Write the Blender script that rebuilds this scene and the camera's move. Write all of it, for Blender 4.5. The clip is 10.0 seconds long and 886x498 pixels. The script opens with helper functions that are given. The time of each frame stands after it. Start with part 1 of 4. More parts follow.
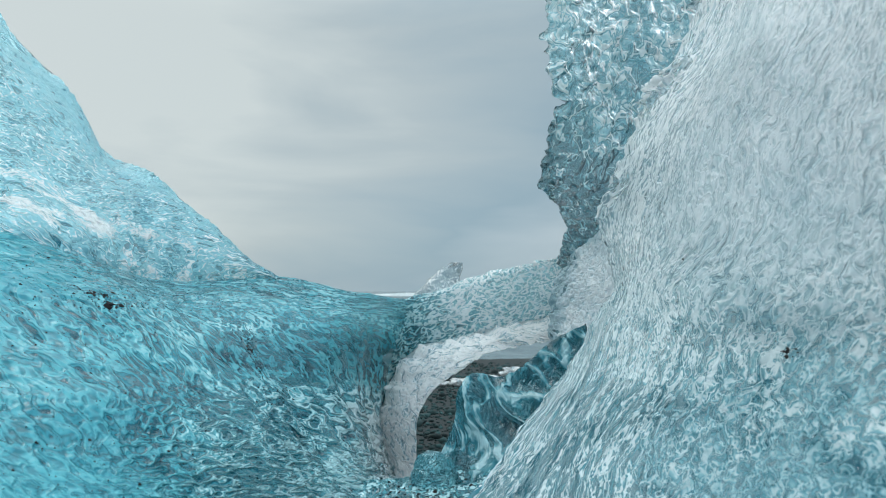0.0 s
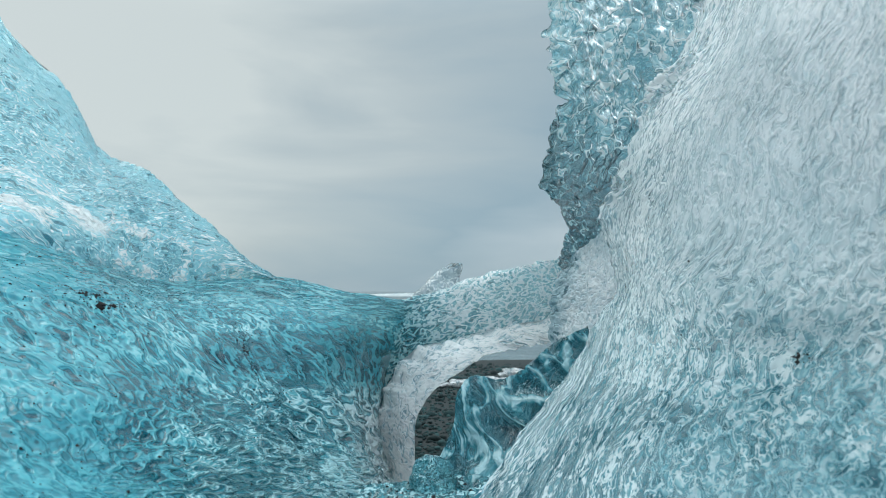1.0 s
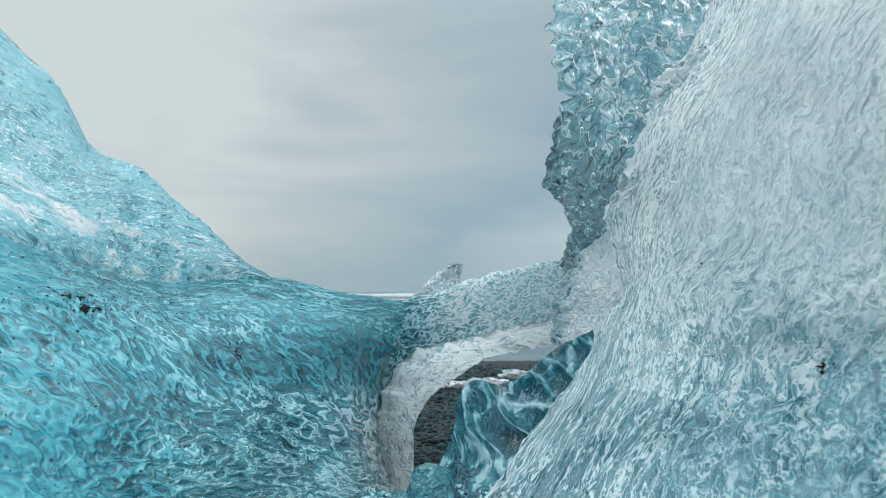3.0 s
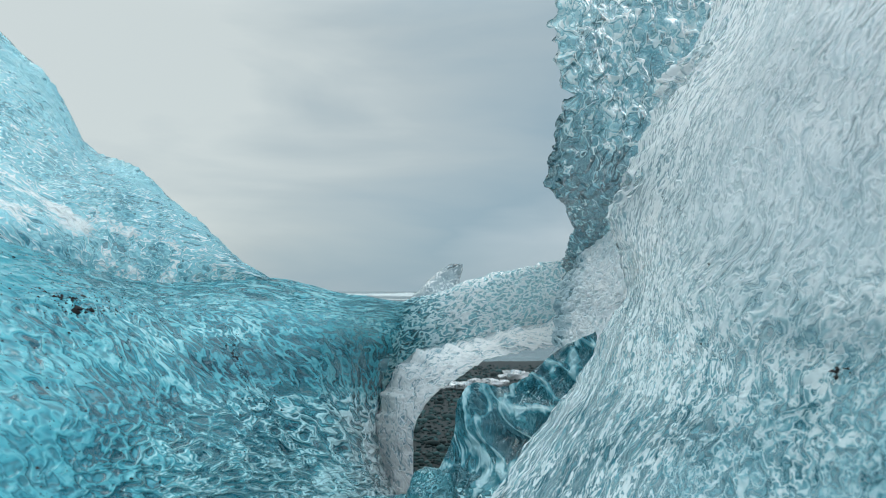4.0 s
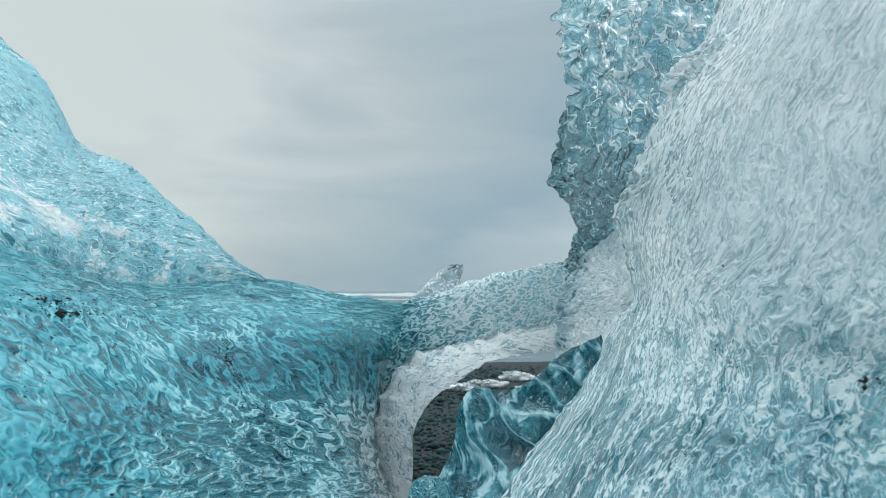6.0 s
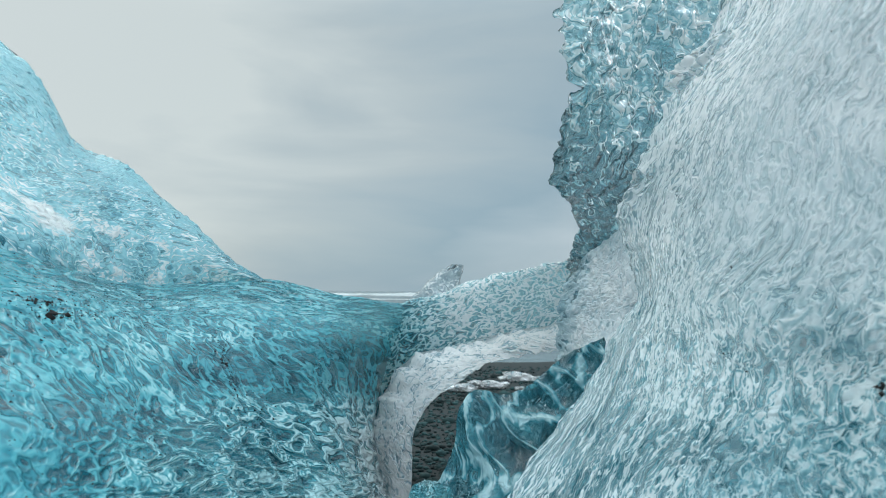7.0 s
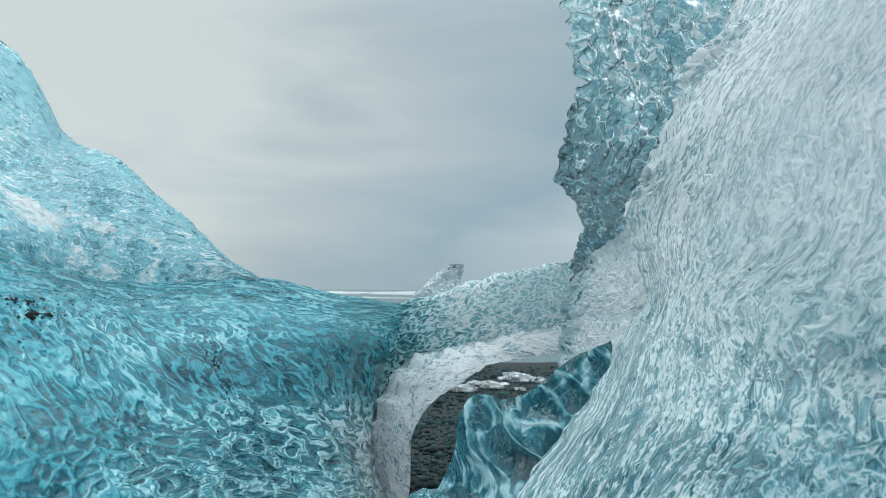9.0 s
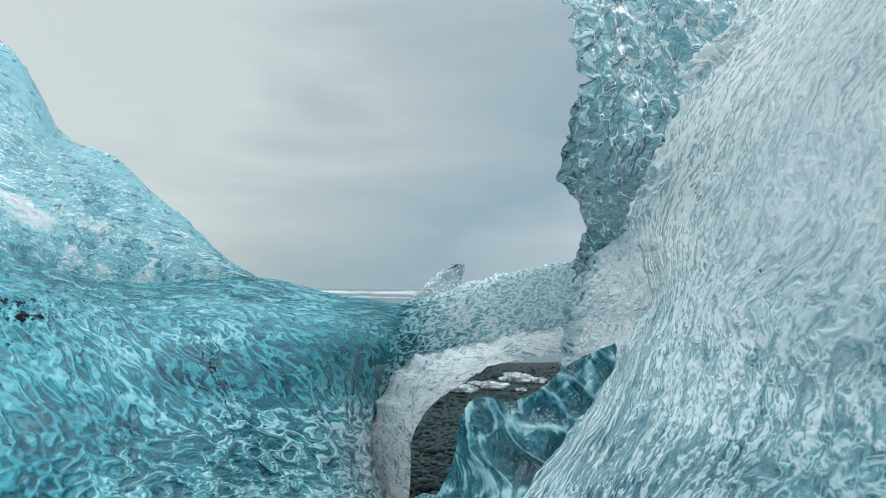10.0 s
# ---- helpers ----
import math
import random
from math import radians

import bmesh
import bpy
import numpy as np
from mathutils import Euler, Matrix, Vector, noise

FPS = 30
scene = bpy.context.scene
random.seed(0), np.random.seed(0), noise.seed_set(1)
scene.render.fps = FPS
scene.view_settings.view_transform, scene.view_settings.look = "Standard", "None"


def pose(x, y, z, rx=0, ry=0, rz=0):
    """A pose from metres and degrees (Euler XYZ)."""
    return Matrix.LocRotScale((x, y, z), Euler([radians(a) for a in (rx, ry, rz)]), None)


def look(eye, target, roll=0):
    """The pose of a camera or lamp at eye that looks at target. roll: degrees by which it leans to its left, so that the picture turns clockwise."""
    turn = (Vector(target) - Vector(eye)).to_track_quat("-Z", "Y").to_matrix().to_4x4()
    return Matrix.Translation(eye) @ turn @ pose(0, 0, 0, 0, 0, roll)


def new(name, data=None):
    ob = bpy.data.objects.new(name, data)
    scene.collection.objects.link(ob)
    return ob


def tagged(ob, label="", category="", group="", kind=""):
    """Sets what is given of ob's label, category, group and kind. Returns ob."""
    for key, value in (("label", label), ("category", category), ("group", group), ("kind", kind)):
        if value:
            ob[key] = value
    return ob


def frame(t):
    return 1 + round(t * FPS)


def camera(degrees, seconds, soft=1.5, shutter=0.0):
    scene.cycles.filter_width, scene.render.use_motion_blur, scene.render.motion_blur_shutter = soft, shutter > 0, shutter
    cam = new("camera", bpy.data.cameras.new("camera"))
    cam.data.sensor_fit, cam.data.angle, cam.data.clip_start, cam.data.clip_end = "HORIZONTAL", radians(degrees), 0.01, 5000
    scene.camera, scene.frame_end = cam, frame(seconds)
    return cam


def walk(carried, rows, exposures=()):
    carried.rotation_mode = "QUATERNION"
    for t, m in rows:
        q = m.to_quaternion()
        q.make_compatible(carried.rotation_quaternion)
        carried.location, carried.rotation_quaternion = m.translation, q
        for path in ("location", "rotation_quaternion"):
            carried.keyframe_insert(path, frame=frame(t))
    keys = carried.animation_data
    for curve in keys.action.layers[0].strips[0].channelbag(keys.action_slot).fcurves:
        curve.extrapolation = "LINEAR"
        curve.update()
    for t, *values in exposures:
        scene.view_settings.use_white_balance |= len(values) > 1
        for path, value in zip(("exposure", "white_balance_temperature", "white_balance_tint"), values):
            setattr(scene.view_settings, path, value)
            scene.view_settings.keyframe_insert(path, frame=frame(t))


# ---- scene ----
cam = camera(62.0, 10.0, soft=0.65)
METRES, EYE, TILT, LEAN, TURN = 0.25, 0.65, 3.3, 0.0, 0.0
ROWS = [
    (0.0, 0.0, 0.0, 0.0, 0.0, 0.0, -0.0),
    (0.5, -0.0018, 0.047, 0.0007, -0.03, 0.01, -0.13),
    (1.0, -0.0042, 0.102, 0.0012, -0.06, 0.03, -0.24),
    (1.5, -0.0048, 0.1535, 0.0031, -0.07, 0.02, -0.28),
    (2.0, -0.0064, 0.2086, 0.004, -0.08, 0.03, -0.3),
    (2.5, -0.007, 0.2576, 0.0057, -0.09, 0.03, -0.32),
    (4.0, -0.0105, 0.4084, 0.0087, -0.11, 0.02, -0.39),
    (4.5, -0.0115, 0.455, 0.0096, -0.11, 0.03, -0.39),
    (5.0, -0.013, 0.5032, 0.0106, -0.11, 0.02, -0.37),
    (5.5, -0.0136, 0.5472, 0.0118, -0.11, 0.02, -0.38),
    (7.0, -0.0174, 0.6963, 0.0157, -0.15, 0.01, -0.46),
    (7.5, -0.0185, 0.7457, 0.0169, -0.15, 0.01, -0.46),
    (8.0, -0.0189, 0.7981, 0.0182, -0.15, -0.0, -0.48),
    (8.5, -0.0212, 0.846, 0.0183, -0.16, -0.02, -0.53),
    (9.0, -0.0251, 0.8981, 0.0177, -0.17, -0.08, -0.84),
    (9.5, -0.0266, 0.9467, 0.019, -0.16, -0.1, -0.89),
    (10.0, -0.027, 0.9992, 0.0204, -0.13, -0.11, -0.89),
]
walk(cam, [(t, pose(0, 0, EYE, TILT, LEAN, TURN) @ pose(METRES * x, METRES * y, METRES * z, 90 + pitch, roll, yaw)) for t, x, y, z, yaw, pitch, roll in ROWS])
cam.data.dof.use_dof = True
cam.data.dof.focus_distance = 1.5
cam.data.dof.aperture_fstop = 9.0
scene.view_settings.exposure = 0.0

# ---- sky and light ----
SUN_ELEVATION, SUN_AZIMUTH = radians(38), radians(-52)   # azimuth from the view's way, to the left


def link(tree, a, out, b, inp):
    tree.links.new(a.outputs[out], b.inputs[inp])


def node(tree, kind, **values):
    n = tree.nodes.new(kind)
    for key, value in values.items():
        n.inputs[key.replace("_", " ")].default_value = value
    return n


def ramp(tree, stops, mode="EASE"):
    n = tree.nodes.new("ShaderNodeValToRGB")
    n.color_ramp.interpolation = mode
    e = n.color_ramp.elements
    while len(e) < len(stops):
        e.new(0.5)
    for item, (place, colour) in zip(e, stops):
        item.position = place
        item.color = (*colour, 1) if len(colour) == 3 else colour
    return n


world = bpy.data.worlds.new("overcast_sky")
scene.world = world
world.use_nodes = True
wt = world.node_tree
wt.nodes.clear()
w_out = wt.nodes.new("ShaderNodeOutputWorld")
sky = wt.nodes.new("ShaderNodeTexSky")
sky.sky_type = "NISHITA"
sky.sun_disc = False
sky.sun_elevation = SUN_ELEVATION
sky.sun_rotation = SUN_AZIMUTH
sky_light = node(wt, "ShaderNodeBackground", Strength=0.06)
link(wt, sky, "Color", sky_light, "Color")
coords = wt.nodes.new("ShaderNodeTexCoord")
# cloud deck: brighter towards the sun and the zenith, greyer and bluer near the horizon
towards = wt.nodes.new("ShaderNodeVectorMath")
towards.operation = "DOT_PRODUCT"
towards.inputs[1].default_value = (math.sin(SUN_AZIMUTH) * math.cos(SUN_ELEVATION), math.cos(SUN_AZIMUTH) * math.cos(SUN_ELEVATION), math.sin(SUN_ELEVATION))
link(wt, coords, "Generated", towards, 0)
squash = wt.nodes.new("ShaderNodeMapping")
squash.inputs["Scale"].default_value = (1.6, 1.6, 6.5)
link(wt, coords, "Generated", squash, "Vector")
clouds = node(wt, "ShaderNodeTexNoise", Scale=1.5, Detail=5.0, Roughness=0.5, Distortion=0.4)
link(wt, squash, "Vector", clouds, "Vector")
tuft = wt.nodes.new("ShaderNodeMath")
tuft.operation = "MULTIPLY_ADD"
tuft.inputs[1].default_value = 0.44
link(wt, clouds, "Fac", tuft, 0)
link(wt, towards, "Value", tuft, 2)
deck = ramp(wt, [(0.0, (0.88, 0.96, 1.0)), (0.45, (0.64, 0.73, 0.78)), (0.71, (0.315, 0.445, 0.525)), (0.89, (0.48, 0.57, 0.60)), (1.0, (0.635, 0.71, 0.71))], "LINEAR")
link(wt, tuft, "Value", deck, "Fac")
deck_light = node(wt, "ShaderNodeBackground", Strength=1.0)
height = wt.nodes.new("ShaderNodeSeparateXYZ")
link(wt, coords, "Generated", height, "Vector")
overhead = wt.nodes.new("ShaderNodeMapRange")
overhead.interpolation_type = "SMOOTHSTEP"
for key, value in (("From Min", 0.33), ("From Max", 0.75), ("To Min", 1.0), ("To Max", 3.2)):
    overhead.inputs[key].default_value = value
link(wt, height, "Z", overhead, "Value")
link(wt, overhead, "Result", deck_light, "Strength")
link(wt, deck, "Color", deck_light, "Color")
blend = node(wt, "ShaderNodeMixShader", Fac=0.9)
link(wt, sky_light, "Background", blend, 1)
link(wt, deck_light, "Background", blend, 2)
link(wt, blend, "Shader", w_out, "Surface")

sun = new("sun", bpy.data.lights.new("sun", "SUN"))
sun.data.energy = 0.8
sun.data.angle = radians(40)
sun.data.color = (1.0, 0.96, 0.9)
sun.matrix_world = look((10 * math.sin(SUN_AZIMUTH) * math.cos(SUN_ELEVATION), 10 * math.cos(SUN_AZIMUTH) * math.cos(SUN_ELEVATION), 10 * math.sin(SUN_ELEVATION)), (0, 0, 0))


# ---- materials ----
def material(name):
    m = bpy.data.materials.new(name)
    m.use_nodes = True
    m.node_tree.nodes.clear()
    return m, m.node_tree, m.node_tree.nodes.new("ShaderNodeOutputMaterial")


def mapped(tree, scale, turn=(0, 0, 0)):
    co = tree.nodes.new("ShaderNodeTexCoord")
    mp = tree.nodes.new("ShaderNodeMapping")
    mp.inputs["Scale"].default_value = scale
    mp.inputs["Rotation"].default_value = [radians(a) for a in turn]
    link(tree, co, "Object", mp, "Vector")
    return mp


def maths(t, kind, a, b=None, c=None, clamp=False):
    """A math node; a, b, c are numbers or outputs of nodes. Returns its output."""
    n = t.nodes.new("ShaderNodeMath")
    n.operation = kind
    n.use_clamp = clamp
    for k, v in enumerate((a, b, c)):
        if v is None:
            continue
        if isinstance(v, (int, float)):
            n.inputs[k].default_value = v
        else:
            t.links.new(v, n.inputs[k])
    return n.outputs[0]


def attribute(t, name):
    n = t.nodes.new("ShaderNodeAttribute")
    n.attribute_name = name
    return n


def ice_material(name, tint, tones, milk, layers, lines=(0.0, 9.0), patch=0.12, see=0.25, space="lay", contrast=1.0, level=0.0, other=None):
    """Melting ice. Melt has left crests round cups: one relief shapes the surface, and paints the light and dark that
    ice would refract, pale on the crests and deep in the cups.
    tint: of the clear ice. tones: the clouded ice, from the deepest cups over the slopes to the crests (four colours).
    milk: the clouded share in the cups and on the crests; the mesh's "milk" adds to that, its "pale" raises the tone
    and its "calm" evens it out; other: a second set of tones, where the mesh's "other" says so.
    layers: each (mask, width, length, height in metres, crested 0 to 1, wander); mask is an attribute of the mesh, ""
    for all over.
    lines: strength and number of the refraction lines painted on the slopes of the cups. space: "lay" (metres along
    rows and columns of a surface) or "object"."""
    m, t, out = material(name)
    if space == "lay":
        base = attribute(t, "lay").outputs["Vector"]
    else:
        base = t.nodes.new("ShaderNodeTexCoord").outputs["Object"]
    total = tone = weight = None
    for k, (mask, wide, long_, high, crested, wander) in enumerate(layers):
        drift = node(t, "ShaderNodeTexNoise", Scale=0.6 / long_, Detail=1.0)
        t.links.new(base, drift.inputs["Vector"])
        moved = t.nodes.new("ShaderNodeVectorMath")
        moved.operation = "MULTIPLY_ADD"
        moved.inputs[1].default_value = [wander * x for x in (1.4 * wide + 0.25 * long_, 0.9 * long_, wide)]
        link(t, drift, "Color", moved, 0)
        t.links.new(base, moved.inputs[2])
        fit = t.nodes.new("ShaderNodeMapping")
        fit.inputs["Scale"].default_value = (1 / wide, 1 / long_, 1 / wide)
        fit.inputs["Location"].default_value = (3.7 * k, 1.9 * k, 0.4 + k)
        link(t, moved, "Vector", fit, "Vector")
        n = node(t, "ShaderNodeTexNoise", Scale=1.0, Detail=1.0, Roughness=0.4, Distortion=0.35 * wander)
        link(t, fit, "Vector", n, "Vector")
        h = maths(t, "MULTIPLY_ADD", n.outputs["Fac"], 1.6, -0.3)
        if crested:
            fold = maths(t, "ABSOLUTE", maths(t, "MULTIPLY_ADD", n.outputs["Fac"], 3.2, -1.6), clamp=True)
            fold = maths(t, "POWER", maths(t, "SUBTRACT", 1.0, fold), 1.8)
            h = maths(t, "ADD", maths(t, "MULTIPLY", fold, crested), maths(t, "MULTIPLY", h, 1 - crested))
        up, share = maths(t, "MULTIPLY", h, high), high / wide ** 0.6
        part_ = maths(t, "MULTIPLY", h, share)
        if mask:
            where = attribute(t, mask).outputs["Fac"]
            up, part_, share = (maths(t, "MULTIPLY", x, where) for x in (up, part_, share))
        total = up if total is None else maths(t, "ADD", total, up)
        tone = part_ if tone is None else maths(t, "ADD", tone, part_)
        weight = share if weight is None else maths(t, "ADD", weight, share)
    bump = node(t, "ShaderNodeBump", Strength=1.0, Distance=1.0)
    t.links.new(total, bump.inputs["Height"])
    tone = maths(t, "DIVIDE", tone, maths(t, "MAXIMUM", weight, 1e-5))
    # bright and dark refraction lines, drawn into the tone
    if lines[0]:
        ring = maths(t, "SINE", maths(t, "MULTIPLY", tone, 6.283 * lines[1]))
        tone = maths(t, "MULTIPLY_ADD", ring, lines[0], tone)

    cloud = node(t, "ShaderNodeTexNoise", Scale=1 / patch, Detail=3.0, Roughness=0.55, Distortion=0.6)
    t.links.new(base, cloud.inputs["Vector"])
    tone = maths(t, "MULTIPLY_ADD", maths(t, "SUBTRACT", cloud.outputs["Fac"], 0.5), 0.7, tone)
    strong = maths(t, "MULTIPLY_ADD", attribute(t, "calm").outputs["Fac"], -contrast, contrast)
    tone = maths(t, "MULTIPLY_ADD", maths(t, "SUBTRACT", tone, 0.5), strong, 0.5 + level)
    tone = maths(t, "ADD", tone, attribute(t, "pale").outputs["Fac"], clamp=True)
    # pale crests, dark cups: refracted sky and gravel put into the colour
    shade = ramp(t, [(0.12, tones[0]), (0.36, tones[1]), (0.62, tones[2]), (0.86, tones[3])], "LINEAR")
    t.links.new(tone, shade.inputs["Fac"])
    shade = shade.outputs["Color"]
    if other:
        second = ramp(t, [(0.12, other[0]), (0.36, other[1]), (0.62, other[2]), (0.86, other[3])], "LINEAR")
        t.links.new(tone, second.inputs["Fac"])
        mixed = t.nodes.new("ShaderNodeMix")
        mixed.data_type = "RGBA"
        t.links.new(attribute(t, "other").outputs["Fac"], mixed.inputs[0])
        t.links.new(shade, mixed.inputs[6])
        t.links.new(second.outputs["Color"], mixed.inputs[7])
        shade = mixed.outputs[2]
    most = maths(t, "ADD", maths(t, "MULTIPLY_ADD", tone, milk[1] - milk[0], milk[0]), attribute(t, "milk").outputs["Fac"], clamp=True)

    clear = node(t, "ShaderNodeBsdfPrincipled", Base_Color=(*tint, 1), Roughness=0.0, IOR=1.31)
    clear.inputs["Transmission Weight"].default_value = 1.0
    skin = node(t, "ShaderNodeBsdfPrincipled", Roughness=0.05, IOR=1.31)
    t.links.new(shade, skin.inputs["Base Color"])
    glow = node(t, "ShaderNodeBsdfTranslucent")
    t.links.new(shade, glow.inputs["Color"])
    for n in (clear, skin, glow):
        link(t, bump, "Normal", n, "Normal")
    body = node(t, "ShaderNodeMixShader", Fac=see)
    link(t, skin, "BSDF", body, 1)
    link(t, glow, "BSDF", body, 2)
    both = t.nodes.new("ShaderNodeMixShader")
    t.links.new(most, both.inputs["Fac"])
    link(t, clear, "BSDF", both, 1)
    link(t, body, "Shader", both, 2)
    link(t, both, "Shader", out, "Surface")
    return m


# ice tones from cup to crest, with refracted dark and bright painted in
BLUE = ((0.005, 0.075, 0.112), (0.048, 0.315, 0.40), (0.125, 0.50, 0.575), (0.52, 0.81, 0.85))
CLEAR = ((0.104, 0.272, 0.336), (0.499, 0.645, 0.705), (0.72, 0.801, 0.837), (0.941, 0.955, 0.96))
BOW = ((0.035, 0.23, 0.30), (0.22, 0.54, 0.615), (0.50, 0.75, 0.80), (0.94, 0.96, 0.965))
WHITE = ((0.45, 0.62, 0.70), (0.82, 0.90, 0.93), (0.92, 0.95, 0.97), (0.97, 0.98, 0.99))
FINE = ("", 0.012, 0.020, 0.0014, 0.0, 1.0)
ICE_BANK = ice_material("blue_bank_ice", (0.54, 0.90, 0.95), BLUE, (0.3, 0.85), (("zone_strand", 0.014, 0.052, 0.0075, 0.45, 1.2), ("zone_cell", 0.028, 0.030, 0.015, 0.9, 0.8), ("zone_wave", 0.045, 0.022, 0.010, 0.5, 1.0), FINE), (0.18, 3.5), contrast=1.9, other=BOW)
ICE_BODY = ice_material("clear_bank_ice", (0.64, 0.93, 0.97), BLUE, (0.0, 0.1), (("", 0.05, 0.10, 0.008, 0.4, 1.0),), see=0.1)
ICE_FOOT = ice_material("cloudy_foot_ice", (0.5, 0.9, 0.96), ((0.01, 0.09, 0.13), (0.10, 0.42, 0.52), (0.28, 0.74, 0.82), (0.85, 0.96, 0.97)), (1.0, 1.0), (("", 0.06, 0.08, 0.012, 0.6, 1.3),), (0.12, 4.0), see=0.1, contrast=1.3)
ICE_CORE = ice_material("cloudy_wall_core", (0.9, 0.97, 0.98), ((0.04, 0.22, 0.29), (0.40, 0.66, 0.74), (0.74, 0.89, 0.93), (0.97, 0.98, 0.99)), (1.0, 1.0), (("", 0.05, 0.08, 0.012, 0.4, 1.3),), (0.12, 4.0), see=0.3, contrast=1.3)
# the slope's last tone is near white, for its painted sky glints
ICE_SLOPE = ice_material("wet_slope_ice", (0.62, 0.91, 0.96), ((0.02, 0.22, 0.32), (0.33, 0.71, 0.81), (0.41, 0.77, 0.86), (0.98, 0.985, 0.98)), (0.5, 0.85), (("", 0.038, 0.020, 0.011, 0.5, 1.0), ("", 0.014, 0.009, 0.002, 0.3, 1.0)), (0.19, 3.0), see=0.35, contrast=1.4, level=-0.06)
ICE_SLOPE_BODY = ice_material("clear_slope_ice", (0.66, 0.92, 0.97), ((0.03, 0.24, 0.34), (0.26, 0.66, 0.77), (0.42, 0.78, 0.86), (0.9, 0.97, 0.98)), (0.2, 0.6), (("", 0.08, 0.08, 0.016, 0.3, 1.0),), see=0.3)
ICE_WALL = ice_material("clear_wall_ice", (0.93, 0.975, 0.985), CLEAR, (0.35, 0.9), (("zone_lens", 0.015, 0.034, 0.0065, 0.4, 1.4), ("zone_streak", 0.014, 0.085, 0.008, 0.5, 1.2), ("", 0.009, 0.014, 0.002, 0.3, 1.1)), (0.30, 4.0), see=0.4, contrast=1.9, other=((0.008, 0.12, 0.17), (0.11, 0.36, 0.44), (0.28, 0.56, 0.63), (0.82, 0.91, 0.93)))
ICE_WALL_BODY = ice_material("clear_wall_back_ice", (0.94, 0.98, 0.99), WHITE, (0.0, 0.05), (("", 0.05, 0.07, 0.014, 0.3, 1.0),), see=0.6)
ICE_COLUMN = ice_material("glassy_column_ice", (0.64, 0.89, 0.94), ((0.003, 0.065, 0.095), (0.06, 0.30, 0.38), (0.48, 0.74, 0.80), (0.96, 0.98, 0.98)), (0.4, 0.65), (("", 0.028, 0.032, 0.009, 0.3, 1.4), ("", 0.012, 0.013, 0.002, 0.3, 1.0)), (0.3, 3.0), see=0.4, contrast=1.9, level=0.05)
ICE_ARCH = ice_material("arch_ice", (0.84, 0.95, 0.97), BOW, (0.5, 0.85), (("", 0.014, 0.032, 0.007, 0.5, 1.2), ("", 0.009, 0.016, 0.002, 0.3, 1.0)), (0.18, 3.5), see=0.4, contrast=1.5, level=0.06, other=BLUE)
ICE_RIM = ice_material("wet_rim_ice", (0.97, 0.99, 1.0), ((0.42, 0.60, 0.68), (0.78, 0.88, 0.92), (0.94, 0.965, 0.975), (0.985, 0.99, 0.99)), (0.8, 1.0), (("", 0.030, 0.022, 0.009, 0.4, 1.3), FINE), (0.26, 4.0), patch=0.06, see=0.4, level=0.17, contrast=1.6)
ICE_RIM_BODY = ice_material("white_rim_ice", (0.96, 0.98, 0.99), WHITE, (0.7, 1.0), (("", 0.03, 0.03, 0.008, 0.3, 1.0),), see=0.5)
ICE_FIN = ice_material("deep_clear_ice", (0.50, 0.83, 0.89), ((0.006, 0.05, 0.08), (0.02, 0.14, 0.19), (0.09, 0.36, 0.44), (0.50, 0.76, 0.82)), (0.3, 0.8), (("", 0.07, 0.18, 0.016, 0.8, 1.1), ("", 0.02, 0.06, 0.003, 0.4, 1.0), FINE), (0.07, 3.0), contrast=1.4, level=-0.05)
ICE_PALE = ice_material("pale_shoulder_ice", (0.92, 0.97, 0.985), ((0.03, 0.20, 0.27), (0.60, 0.75, 0.81), (0.78, 0.87, 0.91), (0.97, 0.98, 0.99)), (0.6, 0.95), (("", 0.026, 0.014, 0.006, 0.4, 1.0), FINE), (0.10, 3.0), see=0.5, contrast=1.0, level=0.22)
ICE_KNOB = ice_material("knob_ice", (0.55, 0.86, 0.92), BLUE, (0.05, 0.35), (("", 0.02, 0.02, 0.006, 0.3, 1.0),), (0.2, 3.0), space="object", contrast=1.6)
ICE_CHUNK = ice_material("beach_ice", (0.96, 0.98, 0.99), WHITE, (0.8, 1.0), (("", 0.5, 0.5, 0.1, 0.3, 1.0),), patch=0.8, space="object")
ICE_SPIKE = ice_material("grey_spike_ice", (0.84, 0.92, 0.95), ((0.03, 0.06, 0.08), (0.22, 0.31, 0.35), (0.52, 0.63, 0.68), (0.92, 0.95, 0.96)), (0.4, 0.8), (("", 0.035, 0.035, 0.010, 0.4, 1.0), FINE), (0.14, 3.0), see=0.3, space="object", contrast=1.5, level=0.06)


